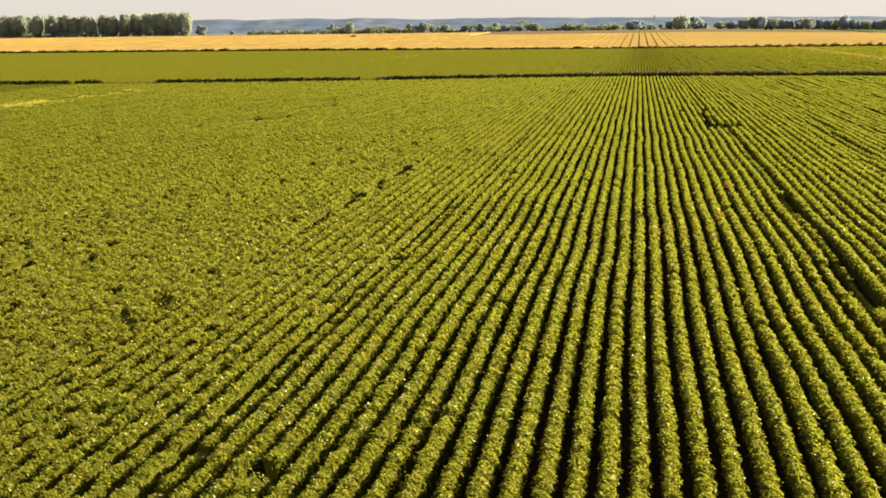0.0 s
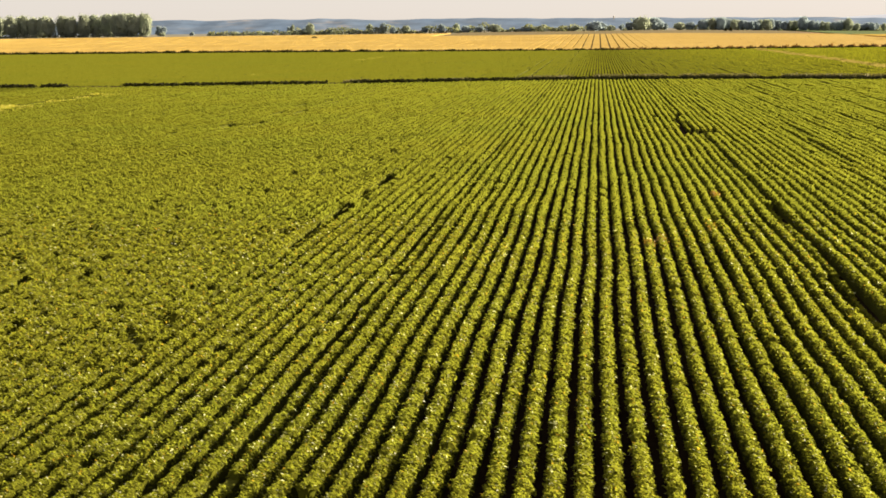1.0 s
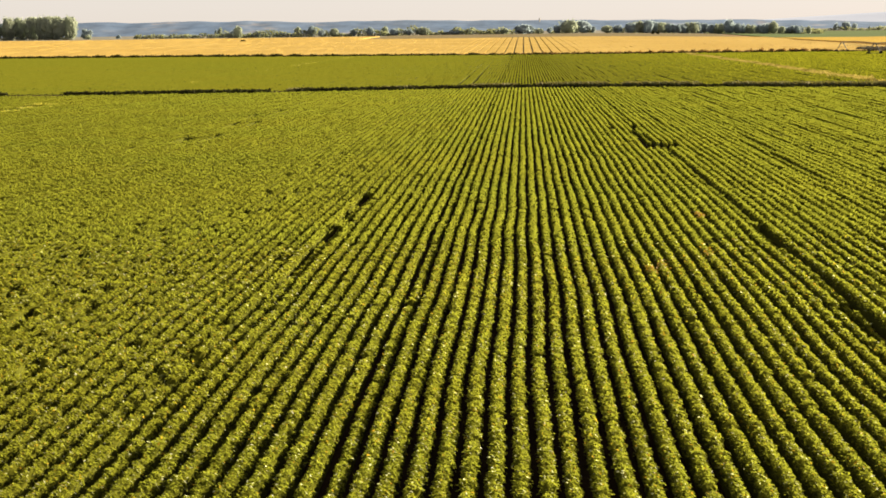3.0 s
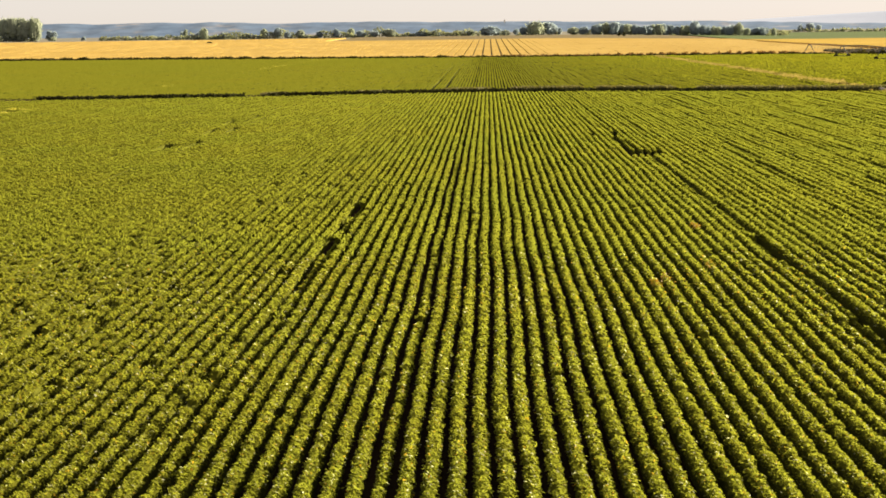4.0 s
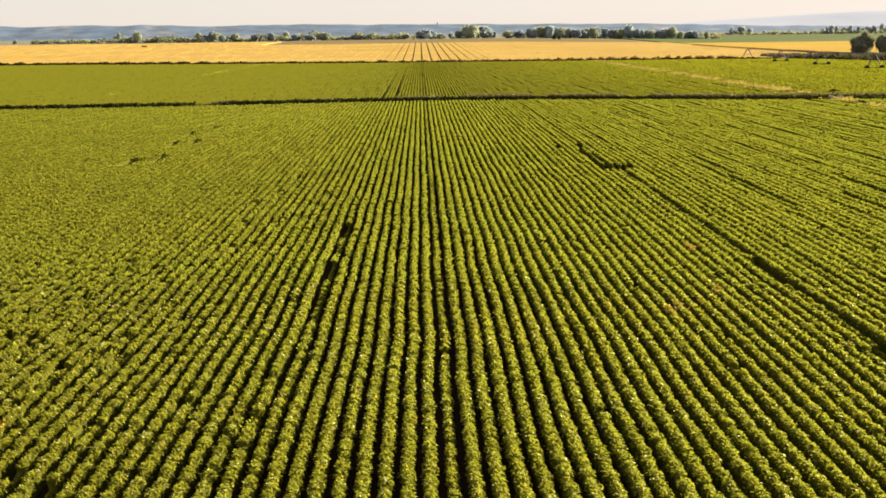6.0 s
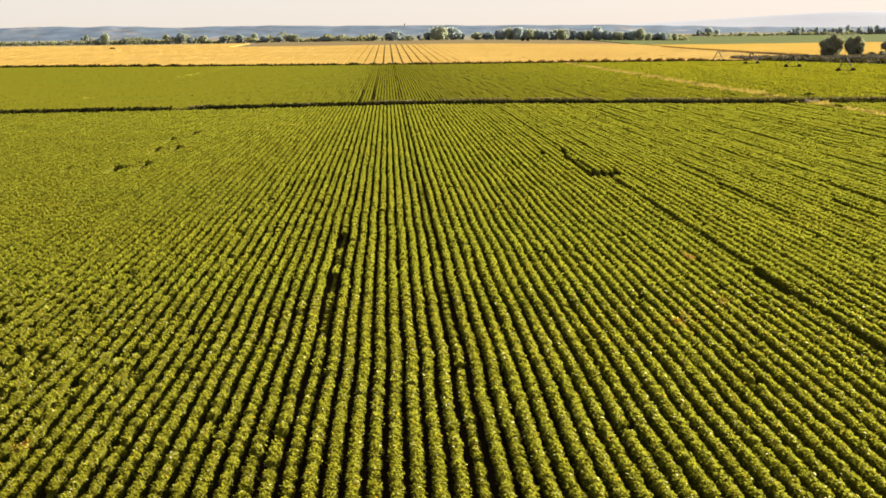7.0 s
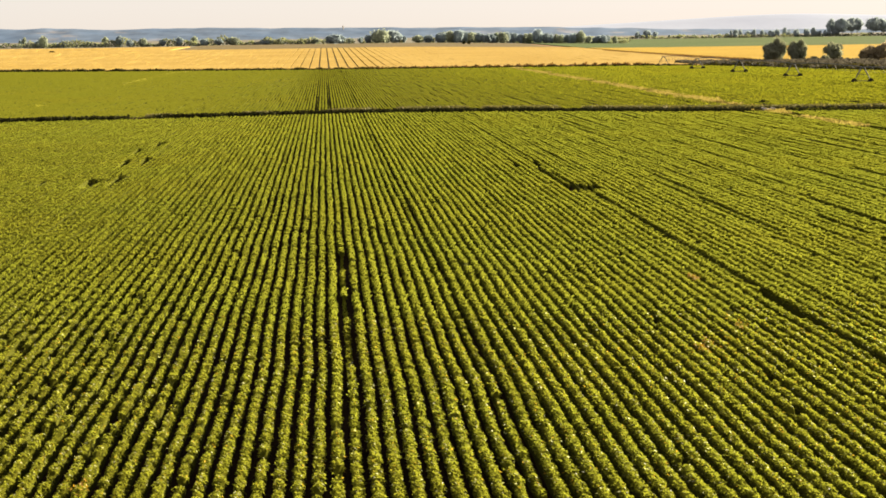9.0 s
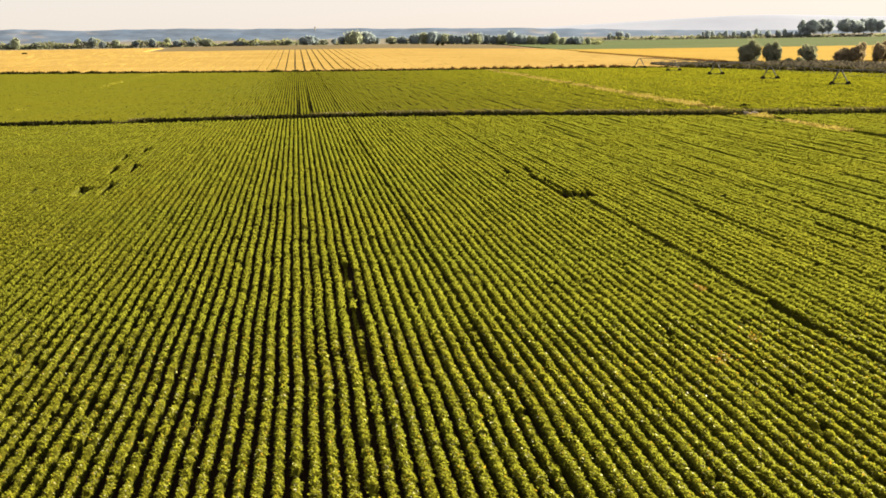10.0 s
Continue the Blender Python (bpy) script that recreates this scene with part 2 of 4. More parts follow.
def land(x, y):
    """Height of the ground: level, rising a little towards the far wood."""
    x, y = np.asarray(x, float), np.asarray(y, float)
    left = 1 - smooth01((x / np.maximum(y, 1.0) - 0.02) / 0.16)
    return 5.1 * np.clip((y - 650) / 720, 0, 1) * (0.35 + 0.65 * left)


def ditch_y(x):
    """The line of the ditch between the two green fields."""
    return np.interp(x, (-400, -95, -60, -40, -10, 8, 20, 34, 48, 64, 140), (248, 246.5, 247, 250, 257, 256.5, 252.5, 246, 242, 240.5, 237))


def edge_y(x):
    """The line of the hedge bank in front of the ripe field."""
    return np.interp(x, (-800, -265, -126, -72, -12, 38, 90, 102, 118, 125, 138, 170), (803, 663, 629, 602, 585, 577, 570, 564, 542, 503, 440, 380))


def wobble(y, seed, wave):
    """Smooth noise between about -1 and 1 along y."""
    r = np.random.default_rng(seed)
    k, ph = r.uniform(0.6, 1.7, 4) / wave, r.uniform(0, 6.28, 4)
    return sum(np.sin(6.283 * a * y + b) for a, b in zip(k, ph)) * 0.4


PITCH = 0.49
# bare or thin stretches of single rows: row, from, to, growth
THIN = [(12, 47, 53, 0.5), (12, 53, 61, 0.7), (12, 61, 70, 0.75), (12, 70, 77, 0.52), (12, 78, 105, 0.76), (12, 105, 126, 0.78), (11, 50, 56, 0.72),
        (11, 160, 252, 0.84), (10, 125.5, 139, 0.0), (11, 125.5, 131.5, 0.0), (11, 131.5, 142, 0.7), (10, 139, 147, 0.55), (11, 148, 154, 0.3), (12, 125.5, 130.5, 0.0), (13, 125.5, 130, 0.0),
        (14, 126, 130, 0.35), (7, 147, 152, 0.3),
        (-24, 62, 70, 0.75), (-24, 72, 78, 0.5), (-24, 80, 84, 0.7), (-24, 86, 93, 0.42),
        (-63, 136, 144, 0.0), (-62, 137, 143, 0.3), (-61, 138, 143, 0.85), (-59, 138, 147, 0.2), (-58, 139, 145, 0.85), (-62, 157, 165, 0.2), (-61, 158, 164, 0.85), (-59, 160, 168, 0.2), (-58, 161, 167, 0.85),
        (-63, 173, 180, 0.2), (-62, 174, 179, 0.85), (-61, 185, 192, 0.2), (-60, 186, 191, 0.85), (-70, 138, 142, 0.4),
        (-12, 62, 84, 0.85), (34, 96, 106, 0.6),
        (26, 120, 142, 0.84), (44, 130, 170, 0.86), (58, 150, 210, 0.86), (70, 170, 230, 0.86),
        (-28, 262, 330, 0.45), (-28, 330, 450, 0.75), (-24, 264, 350, 0.45), (-24, 350, 420, 0.75), (16, 262, 400, 0.9), (40, 262, 330, 0.75), (46, 270, 300, 0.7), (55, 262, 300, 0.75), (62, 275, 320, 0.75), (71, 262, 310, 0.7), (78, 290, 345, 0.75), (90, 270, 330, 0.7), (108, 290, 350, 0.7), (120, 305, 360, 0.7), (140, 380, 440, 0.7)]
rs = np.random.default_rng(64)
for _ in range(52):
    y0 = rs.uniform(75, 225)
    THIN.append((int(rs.uniform(0.04 * y0 + 8, 0.34 * y0 - 4) / PITCH), y0, y0 + rs.uniform(8, 40), rs.uniform(0.72, 0.9)))
RIGHT_STRIP = 48.7


def left_strip(y):
    return -62.0 + 0.016 * np.clip(y - 230, 0, 400)


def growth(i, y):
    """How well row i has grown at y: 1 is full, 0 bare."""
    r = np.random.default_rng(1000 + i)
    ragged = np.clip((-6 - i * PITCH) / 14, 0, 1)
    v = 1 + (0.075 + 0.08 * ragged) * wobble(y, 2000 + i, 1.6) + 0.03 * wobble(y, 3000 + i // 3, 14) + 0.06 * np.clip(y / 110, 0.6, 1.2) * wobble(y, 3500 + i, 26) + 0.07 * np.clip((y - 90) / 70, 0, 1) * wobble(y, 3600 + i, 90) + r.normal() * 0.04
    if r.random() < 0.05:
        v = v * r.uniform(0.92, 0.97)
    for _ in range(r.poisson(3 + 5 * ragged)):
        c, w = r.uniform(25, 260 - 180 * ragged), r.uniform(0.15, 0.7)
        v = np.where(np.abs(y - c) < w, v * r.uniform(0.5, 0.82), v)
    for row, y0, y1, g in THIN:
        if row == i:
            v = np.where((y > y0) & (y < y1), v * g, v)
    x = i * PITCH
    v = v * (1 - 0.13 * np.clip((-11 - x) / 7, 0, 1) * np.clip((140 - y) / 70, 0, 1))
    v = np.where((y > 160) & ((np.abs(x - RIGHT_STRIP) < 1.25) | (np.abs(x - left_strip(y)) < 1.2) & (y < 212)), v * 0.6, v)
    return np.clip(v, 0.0, 1.3)


def row_x(i, y):
    return i * PITCH + 0.025 * wobble(y, 7, 40) + 0.02 * wobble(y, 4000 + i // 6, 18) + 0.012 * wobble(y, 5000 + i, 4)


def seen_part(x, y):
    """The stretch of the plan that is dense with foliage."""
    return (x > -0.40 * y - 3) & (x < 0.37 * y - 8 + 9 * np.clip(1 - (y - 28) / 60, 0, 1))


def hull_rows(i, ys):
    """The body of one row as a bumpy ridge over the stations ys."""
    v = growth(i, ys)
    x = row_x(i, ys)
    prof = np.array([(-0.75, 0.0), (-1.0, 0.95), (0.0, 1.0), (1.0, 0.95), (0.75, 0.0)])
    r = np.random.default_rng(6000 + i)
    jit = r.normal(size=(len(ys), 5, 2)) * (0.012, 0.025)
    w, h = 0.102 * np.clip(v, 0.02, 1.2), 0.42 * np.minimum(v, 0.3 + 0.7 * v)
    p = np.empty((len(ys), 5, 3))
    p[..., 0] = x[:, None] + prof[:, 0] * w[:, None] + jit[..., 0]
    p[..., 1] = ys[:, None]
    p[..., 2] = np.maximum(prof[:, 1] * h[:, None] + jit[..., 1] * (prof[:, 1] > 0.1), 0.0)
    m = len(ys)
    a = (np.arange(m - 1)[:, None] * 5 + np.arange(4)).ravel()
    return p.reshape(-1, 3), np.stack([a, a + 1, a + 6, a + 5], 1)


RIDGE = np.array([(-1.0, 0.92), (-0.84, 0.975), (-0.3, 1.0), (0.3, 1.0), (0.84, 0.975), (1.0, 0.92)])      # across a row: part of its half width, part of its height


def ridge_stations(y0, y1):
    ys, y = [], y0
    while y < y1:
        ys.append(y)
        y += 0.25 if y < 48 else 0.34 if y < 70 else 0.52 if y < 120 else 1.0 if y < 180 else 1.6
    return np.array(ys + [y1])


def row_ridge(i, y0, y1):
    """The closed leaf canopy of one row, lumpy with the single plants in it."""
    ys = ridge_stations(y0, y1)
    r = np.random.default_rng(8800 + i)
    v = growth(i, ys)
    near = np.clip(60 / ys, 0.35, 1.0)
    clump = wobble(ys, 11000 + i, 0.55) * np.clip(95 / ys, 0.35, 1.0)
    half = (0.142 - 0.018 * near) * np.clip(v, 0.1, 1.2) * (1 + 0.1 * clump)
    tall = (0.51 - 0.03 * near) * np.minimum(v, 0.3 + 0.7 * v) * (1 + 0.07 * clump)
    k = len(RIDGE)
    jit = r.normal(size=(len(ys), k, 3)) * (0.02, 0.03, 0.02) * near[:, None, None]
    x = row_x(i, ys) + 0.022 * wobble(ys, 12000 + i, 0.7) * near
    p = np.empty((len(ys), k, 3))
    p[..., 0] = x[:, None] + RIDGE[:, 0] * half[:, None]
    p[..., 1] = ys[:, None]
    p[..., 2] = RIDGE[:, 1] * tall[:, None]
    p += jit
    p[..., 2] -= 0.2 * (v < 0.15)[:, None]
    a = (np.arange(len(ys) - 1)[:, None] * k + np.arange(k - 1)).ravel()
    return p.reshape(-1, 3), np.stack([a, a + 1, a + k + 1, a + k], 1)


LEAF_TURN = np.array((0.44, 0.34, 0.0))      # soybean leaves turn a little towards the light


def row_foliage(i, y0, y1):
    """Leaves of one row over its canopy: soybean leaflets close by, whole tufts farther off."""
    r = np.random.default_rng(8000 + i)
    leaf, tuft = [], []
    edges = np.geomspace(y0, y1, max(2, int(6 * math.log(y1 / y0) / math.log(2)) + 2))
    for a, b in zip(edges[:-1], edges[1:]):
        mid = (a + b) / 2
        per_m = 200 * (36 / mid) ** 1.7
        size = 0.064 * (mid / 36) ** 0.55
        n = r.poisson(per_m * (b - a))
        y = r.uniform(a, b, n)
        x0 = row_x(i, y)
        keep = seen_part(x0, y)
        v = growth(i, y)
        keep &= r.random(n) < np.clip(v * 1.15, 0, 1) * (v > 0.15)
        y, x0, v = y[keep], x0[keep], v[keep]
        n = len(y)
        if n == 0:
            continue
        near = min(1.0, 60 / mid)
        u = r.uniform(-1, 1, n)
        clump = wobble(y, 11000 + i, 0.55) * min(1.0, 95 / mid)
        half = (0.142 - 0.006 * near) * v * (1 + 0.17 * clump)
        tall = 0.545 * np.minimum(v, 0.3 + 0.7 * v) * (1 + 0.05 * clump)
        side = r.random(n) < 0.2
        u = np.where(side, np.sign(u) * r.uniform(0.88, 1.12, n), u * 0.95)
        z = tall * np.where(side, r.uniform(0.55, 0.85, n), 1 - (0.08 + 0.12 * near) * np.abs(u) ** 2 + r.uniform(-0.07, 0.06, n) * near ** 2)
        c = np.stack([x0 + 0.022 * wobble(y, 12000 + i, 0.7) * near + u * half, y, z], 1)
        nrm = np.stack([u * np.where(side, 0.3, 0.08), np.zeros(n), np.ones(n)], 1) + LEAF_TURN * (0.46 + 0.54 * near) + r.normal(size=(n, 3)) * (0.06 + 0.36 * near ** 2)
        (leaf if mid < 75 else tuft).append(leaves(r, c, nrm, size * r.uniform(0.7, 1.3, n), quads=mid < 52, along=mid > 75))
    return leaf, tuft


# ---------------------------------------------------------------- the ground, one sheet to the horizon
def build_ground():
    gx = np.unique(np.concatenate([np.linspace(-4000, -420, 10), np.linspace(-400, 240, 161), np.linspace(260, 4000, 12)]))
    d, e = ditch_y(gx), edge_y(gx)
    one = np.ones_like(gx)
    r = np.random.default_rng(5)
    lines = [(-400 * one, 0), (-60 * one, 0), (60 * one, 0), (180 * one, 0), (d - 3.4, 0), (d - 2.4, -0.5), (d - 1.2, -0.75), (d - 0.2, -0.7),
             (d + 0.7, -0.1), (d + 1.3, 0.28), (d + 2.2, 0.42), (d + 3.2, 0.36), (d + 4.6, 0.02), (d + 60, 0), (e - 60, 0), (e - 2.4, 0), (e - 1.4, -0.5),
             (e - 0.4, -0.45), (e + 0.5, 0.25), (e + 1.6, 0.45), (e + 3.0, 0.05)]
    lines += [(np.maximum(e + 20, y), None) for y in (700, 800, 900, 1000, 1100, 1200, 1350, 1500, 1800, 2300, 3000, 4000, 4960)]
    p = np.empty((len(lines), len(gx), 3))
    for k, (y, z) in enumerate(lines):
        p[k, :, 0], p[k, :, 1] = gx, y
        p[k, :, 2] = land(gx, y) if z is None else z + (r.normal(size=len(gx)) * 0.05 if z else 0)
    n = len(gx)
    a = (np.arange(len(lines) - 1)[:, None] * n + np.arange(n - 1)).ravel()
    f = np.stack([a, a + 1, a + n + 1, a + n], 1)
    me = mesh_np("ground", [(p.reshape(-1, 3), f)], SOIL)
    me.materials.append(FAR_LAND)
    far = (a // n >= len(lines) - 14).astype(np.int32)
    me.polygons.foreach_set("material_index", far)
    return tagged(new("ground", me), "bare farm soil darkened for shade between rows, with a shallow ditch between fields", "ground", kind="structure")


build_ground()

# ---------------------------------------------------------------- soybean rows of the near field
def stations(i, y0, y1):
    ys, y = [], y0
    while y < y1:
        ys.append(y)
        inside = bool(seen_part(np.array(i * PITCH), np.array(y)))
        y += (1.2 if y < 70 else 2.5 if y < 130 else 5.0) if inside else 8.0
    ys.append(y1)
    return np.array(ys)


def build_soybean_row(i):
    end = float(ditch_y(i * PITCH)) - 3.9 + 0.5 * math.sin(i * 1.7)
    x = i * PITCH
    first = max(26.0, -x / 0.40 - 8 if x < 0 else (x + 8) / 0.37 - 8)
    body = hull_rows(i, stations(i, -30.0, end))
    fol, tuft = row_foliage(i, first, end) if first < end - 1 else ([], [])
    ridge = [row_ridge(i, first, end)] if first < end - 1 else []
    return body, fol, tuft, ridge + row_canopy(i, -30.0, min(max(first - 2.0, 24.0), end))


def row_canopy(i, y0, y1):
    """The plain top of a row, where it lies outside the dense stretch."""
    ys = np.linspace(y0, y1, max(4, int((y1 - y0) / 3.0)))
    r = np.random.default_rng(9500 + i)
    p = np.empty((len(ys), 3, 3))
    p[:, :, 0] = row_x(i, ys)[:, None] + np.array((-0.15, 0.0, 0.15))
    p[:, :, 1] = ys[:, None]
    p[:, :, 2] = np.array((0.43, 0.54, 0.43)) * r.uniform(0.9, 1.06, (len(ys), 1))
    a = (np.arange(len(ys) - 1)[:, None] * 3 + np.arange(2)).ravel()
    out = [(p.reshape(-1, 3), np.stack([a, a + 1, a + 4, a + 3], 1))]
    if -26 < i * PITCH < 14:
        n = int((y1 - y0) * 14)
        u, y = r.uniform(-1, 1, n), r.uniform(y0, y1, n)
        c = np.stack([row_x(i, y) + u * 0.16, y, 0.57 - 0.13 * u**2 + r.normal(0, 0.02, n)], 1)
        out.append(leaves(r, c, np.stack([u * 0.5, 0 * u, 1 + 0 * u], 1) + r.normal(size=(n, 3)) * 0.35, 0.16 * r.uniform(0.7, 1.3, n), quads=False))
    return out


near_rows = sorted(range(-195, 150), key=lambda i: abs(i + 14))
rest_leaf = []
for n, i in enumerate(near_rows):
    body, fol, tuft, ridge = build_soybean_row(i)
    if n < 290:
        row = new("crop_strip", mesh_np("crop_strip", [body], STEM_SHADE))
        tagged(row, "long row of yellowing green soybean plants on shade-darkened soil", "crop row", "soybean rows of the field")
        if fol:
            part_np("foliage", fol, SOY, row)
        if tuft:
            tagged(part_np("leaf_layer", tuft, TUFT, row), kind="stuff")
        part_np("canopy", ridge, CANOPY_SHADED, row)
    else:
        rest_leaf += fol + tuft + ridge
outer = new("soybean_crop", mesh_np("soybean_crop", rest_leaf, CANOPY_SHADED))
tagged(outer, "green soybean plants at the outer sides of the field", "crop", kind="stuff")

# a few plants that have turned orange
rr = np.random.default_rng(31)
turned = []
for cx, cy, n in ((0.55, 63.6, 70), (1.0, 64.6, 40), (4.0, 81.0, 130), (2.7, 68.0, 70), (-18.5, 47.0, 50)):
    y = rr.normal(cy, 0.5, n)
    c = np.stack([row_x(round(cx / PITCH), y) + rr.normal(0, 0.09, n), y, rr.uniform(0.42, 0.6, n)], 1)
    turned.append(leaves(rr, c, rr.normal(size=(n, 3)) * 0.5 + (0, 0, 1), 0.1 * rr.uniform(0.7, 1.2, n)))
tagged(new("turned_foliage", mesh_np("turned_foliage", turned, SOY_ORANGE)), "orange and brown autumn leaves on single soybean plants", "foliage", kind="stuff")


# ---------------------------------------------------------------- rows of the field beyond the ditch
def build_far_crop():
    out, stems = [], []
    for i in range(-520, 285):
        x = i * PITCH
        y0, y1 = float(ditch_y(x)) + 4.6, float(edge_y(x)) - 3.2
        y0 = max(y0, (-x - 12) / 0.42, (x + 2) / 0.37)
        if y1 - y0 < 8:
            continue
        ys, y = [], y0
        while y < y1:
            ys.append(y)
            y += 6.0 if y < 330 else 14.0
        ys = np.array(ys + [y1])
        v = growth(i, ys) * (1 + 0.1 * wobble(ys, 13000 + i, 90) + 0.08 * wobble(ys, 14000 + i // 2, 45))
        xs = row_x(i, ys)
        r = np.random.default_rng(9000 + i)
        w, h = 0.13 * np.clip(v, 0.05, 1.1), 0.36 * np.clip(v, 0.03, 1.15) * r.uniform(0.9, 1.1, len(ys))
        p = np.empty((len(ys), 4, 3))
        p[:, :, 0] = xs[:, None] + np.array((-1.0, -0.5, 0.5, 1.0)) * w[:, None]
        p[:, :, 1] = ys[:, None]
        p[:, :, 2] = np.stack([0 * h, h, h * 0.97, 0 * h], 1)
        a = (np.arange(len(ys) - 1)[:, None] * 4 + np.arange(3)).ravel()
        stems.append((p.reshape(-1, 3), np.concatenate([np.stack([a, a + 1, a + 5, a + 4], 1), [[0, 1, 2, 3]]])))
        n = r.poisson(2.3 * max(min(y1, 380) - y0, 0))
        yy = np.concatenate([r.uniform(y0, max(y0, min(y1, 380)), n), r.uniform(min(max(y0, 380), y1), y1, r.poisson(1.4 * max(y1 - max(y0, 380), 0)))])
        vv = growth(i, yy) * (1 + 0.1 * wobble(yy, 13000 + i, 90) + 0.08 * wobble(yy, 14000 + i // 2, 45))
        keep = r.random(len(yy)) < vv
        yy, vv = yy[keep], vv[keep]
        n = len(yy)
        c = np.stack([row_x(i, yy) + r.normal(0, 0.03, n), yy, 0.5 * np.minimum(vv, 0.3 + 0.7 * vv) * r.uniform(0.985, 1.015, n)], 1)
        ln, wd = r.uniform(0.3, 0.5, n) * (1 + 0.0012 * (yy - 260)), r.uniform(0.12, 0.17, n) * np.clip(vv, 0.3, 1.15) * (1 + 0.18 * np.clip((x - 25) / 45, 0, 1))
        j = r.normal(size=(n, 3)) * (0.03, 0.02, 0.012)
        turned = r.random(n) < 0.36 * np.clip((x - 12) / 65, 0, 1)      # some leaves tilted away here, to brighten this side in the camera's view
        rise, lean = np.where(turned, -0.18, 0.13) * ln, np.where(turned, 0.3, 0.2) * wd
        flip = np.where(r.random(n) < 0.5, 1.0, -1.0)
        v3 = np.stack([c + np.stack([-wd, -flip * ln, lean - flip * rise], 1), c + np.stack([wd, -flip * ln, j[:, 2] - lean - flip * rise], 1),
                       c + np.stack([j[:, 0], flip * 1.5 * ln, flip * 1.5 * rise + j[:, 1]], 1)], 1)
        out.append((v3.reshape(-1, 3), np.arange(3 * n).reshape(-1, 3)))
    tagged(new("far_crop_stems", mesh_np("far_crop_stems", stems, STEM_SHADE)), "lower stems of the far crop rows, darkened in colour for shade", "crop", kind="stuff")
    me = mesh_np("far_soybean_crop", out, SOY_FAR)
    return tagged(new("far_soybean_crop", me), "green soybean crop in fine rows beyond the ditch", "crop", kind="stuff")


build_far_crop()


# ---------------------------------------------------------------- weeds, banks and grass strips
def tufts(name, label, mat, x, y, z, size, seed, spread=0.25, per=5, category="grass"):
    """Upright tufts of blades at the given places."""
    r = np.random.default_rng(seed)
    x, y, z, size = (np.repeat(np.broadcast_to(v, np.shape(x)), per) for v in (x, y, z, size))
    n = len(x)
    c = np.stack([x + r.normal(0, spread, n), y + r.normal(0, spread, n), z + size * r.uniform(0.2, 0.75, n)], 1)
    nrm = r.normal(size=(n, 3)) * (1, 1, 0.5)
    ob = new(name, mesh_np(name, [leaves(r, c, nrm, size * r.uniform(0.6, 1.2, n), quads=False)], mat))
    return tagged(ob, label, category, kind="stuff")


rw = np.random.default_rng(77)
x = rw.uniform(-118, 92, 14000)
keep = wobble(x, 51, 30) + 0.9 * wobble(x, 52, 7) + np.clip((x + 60) / 50, -0.4, 1.2) > -0.7
keep &= (x < 46.8) | (x > 49.6)
x = x[keep]
tufts("ditch_weeds", "weeds along the ditch bank, coloured dark for its shade", DITCH_SHADE_AND_SHRUB, x, ditch_y(x) + rw.uniform(0.4, 1.7, len(x)), rw.uniform(-0.1, np.interp(x, (-30, 0, 25, 45, 54), (0.46, 0.48, 0.4, 0.34, 0.2)), len(x)),
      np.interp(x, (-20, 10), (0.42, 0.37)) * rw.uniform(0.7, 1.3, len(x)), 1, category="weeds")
x = rw.uniform(-70, 92, 10000)
keep = wobble(x, 61, 18) + np.clip((x + 8) / 12, -1.0, 0.9) > -0.1
x = x[keep]
tufts("bank_grass", "pale grey-green grass on top of the ditch bank", BANK_GRASS, x, ditch_y(x) + rw.uniform(1.8, 4.2, len(x)), np.interp(x, (-20, 0), (0.42, 0.62)),
      0.38 * rw.uniform(0.6, 1.3, len(x)), 2)
x = rw.uniform(-330, 140, 9000)
knots = np.repeat(-12.6 + 3.46 * (np.arange(-90, 31) + 0.5), 14)
knots = knots + rw.normal(0, 0.5, len(knots))
tufts("edge_weeds", "brown weed clumps at the ends of the ripe beds", VERGE, knots, edge_y(knots) + rw.uniform(-0.2, 1.6, len(knots)), 0.2,
      1.1 * rw.uniform(0.5, 1.25, len(knots)) * np.clip(0.75 + knots / 160, 0.4, 1.1), 8, 0.3, category="weeds")
tufts("hedge_weeds", "low dark hedge weeds along the ripe field's edge", WEEDS, x, edge_y(x) + rw.uniform(-0.6, 1.2, len(x)), 0.05,
      0.8 * np.interp(x, (-110, 0), (1.3, 1.0)) * rw.uniform(0.6, 1.25, len(x)) * (1 + 0.15 * wobble(x, 71, 9)), 3, 0.3, category="weeds")
y = np.concatenate([rw.uniform(165, 590, 6500), rw.uniform(222, 300, 1500)])
x = RIGHT_STRIP + rw.normal(0, 1.05, len(y)) * (0.6 + 0.5 * np.abs(wobble(y, 81, 40))) * np.interp(y, (225, 250), (0.5, 1.0)) + 0.6 * wobble(y, 85, 50)
keep = wobble(y, 82, 60) + 0.8 * wobble(y, 83, 14) > np.interp(y, (225, 250, 330, 420), (-0.1, -0.6, -0.5, -0.1))
tufts("dry_grass_strip", "straw-yellow dry grass strip running between crop rows", STRAW, x[keep], y[keep], 0.18, 0.46 * rw.uniform(0.6, 1.2, keep.sum()), 4, 0.2)
y = rw.uniform(160, 215, 1500)
keep = wobble(y, 91, 30) + 0.8 * wobble(y, 92, 6) + np.interp(y, (160, 180, 215), (0.6, 0.0, -0.9)) > 0.1
y = y[keep]
tufts("pale_weed_strip", "pale yellow weeds in a thin strip of crop", PALE_WEED, left_strip(y) + rw.normal(0, 1.2, len(y)), y, 0.3, 0.3 * rw.uniform(0.5, 1.2, len(y)), 5, 0.2)
y = np.concatenate([rw.uniform(436, 500, 170), rw.uniform(552, 594, 190), rw.uniform(385, 552, 90), rw.uniform(301, 304, 14)])
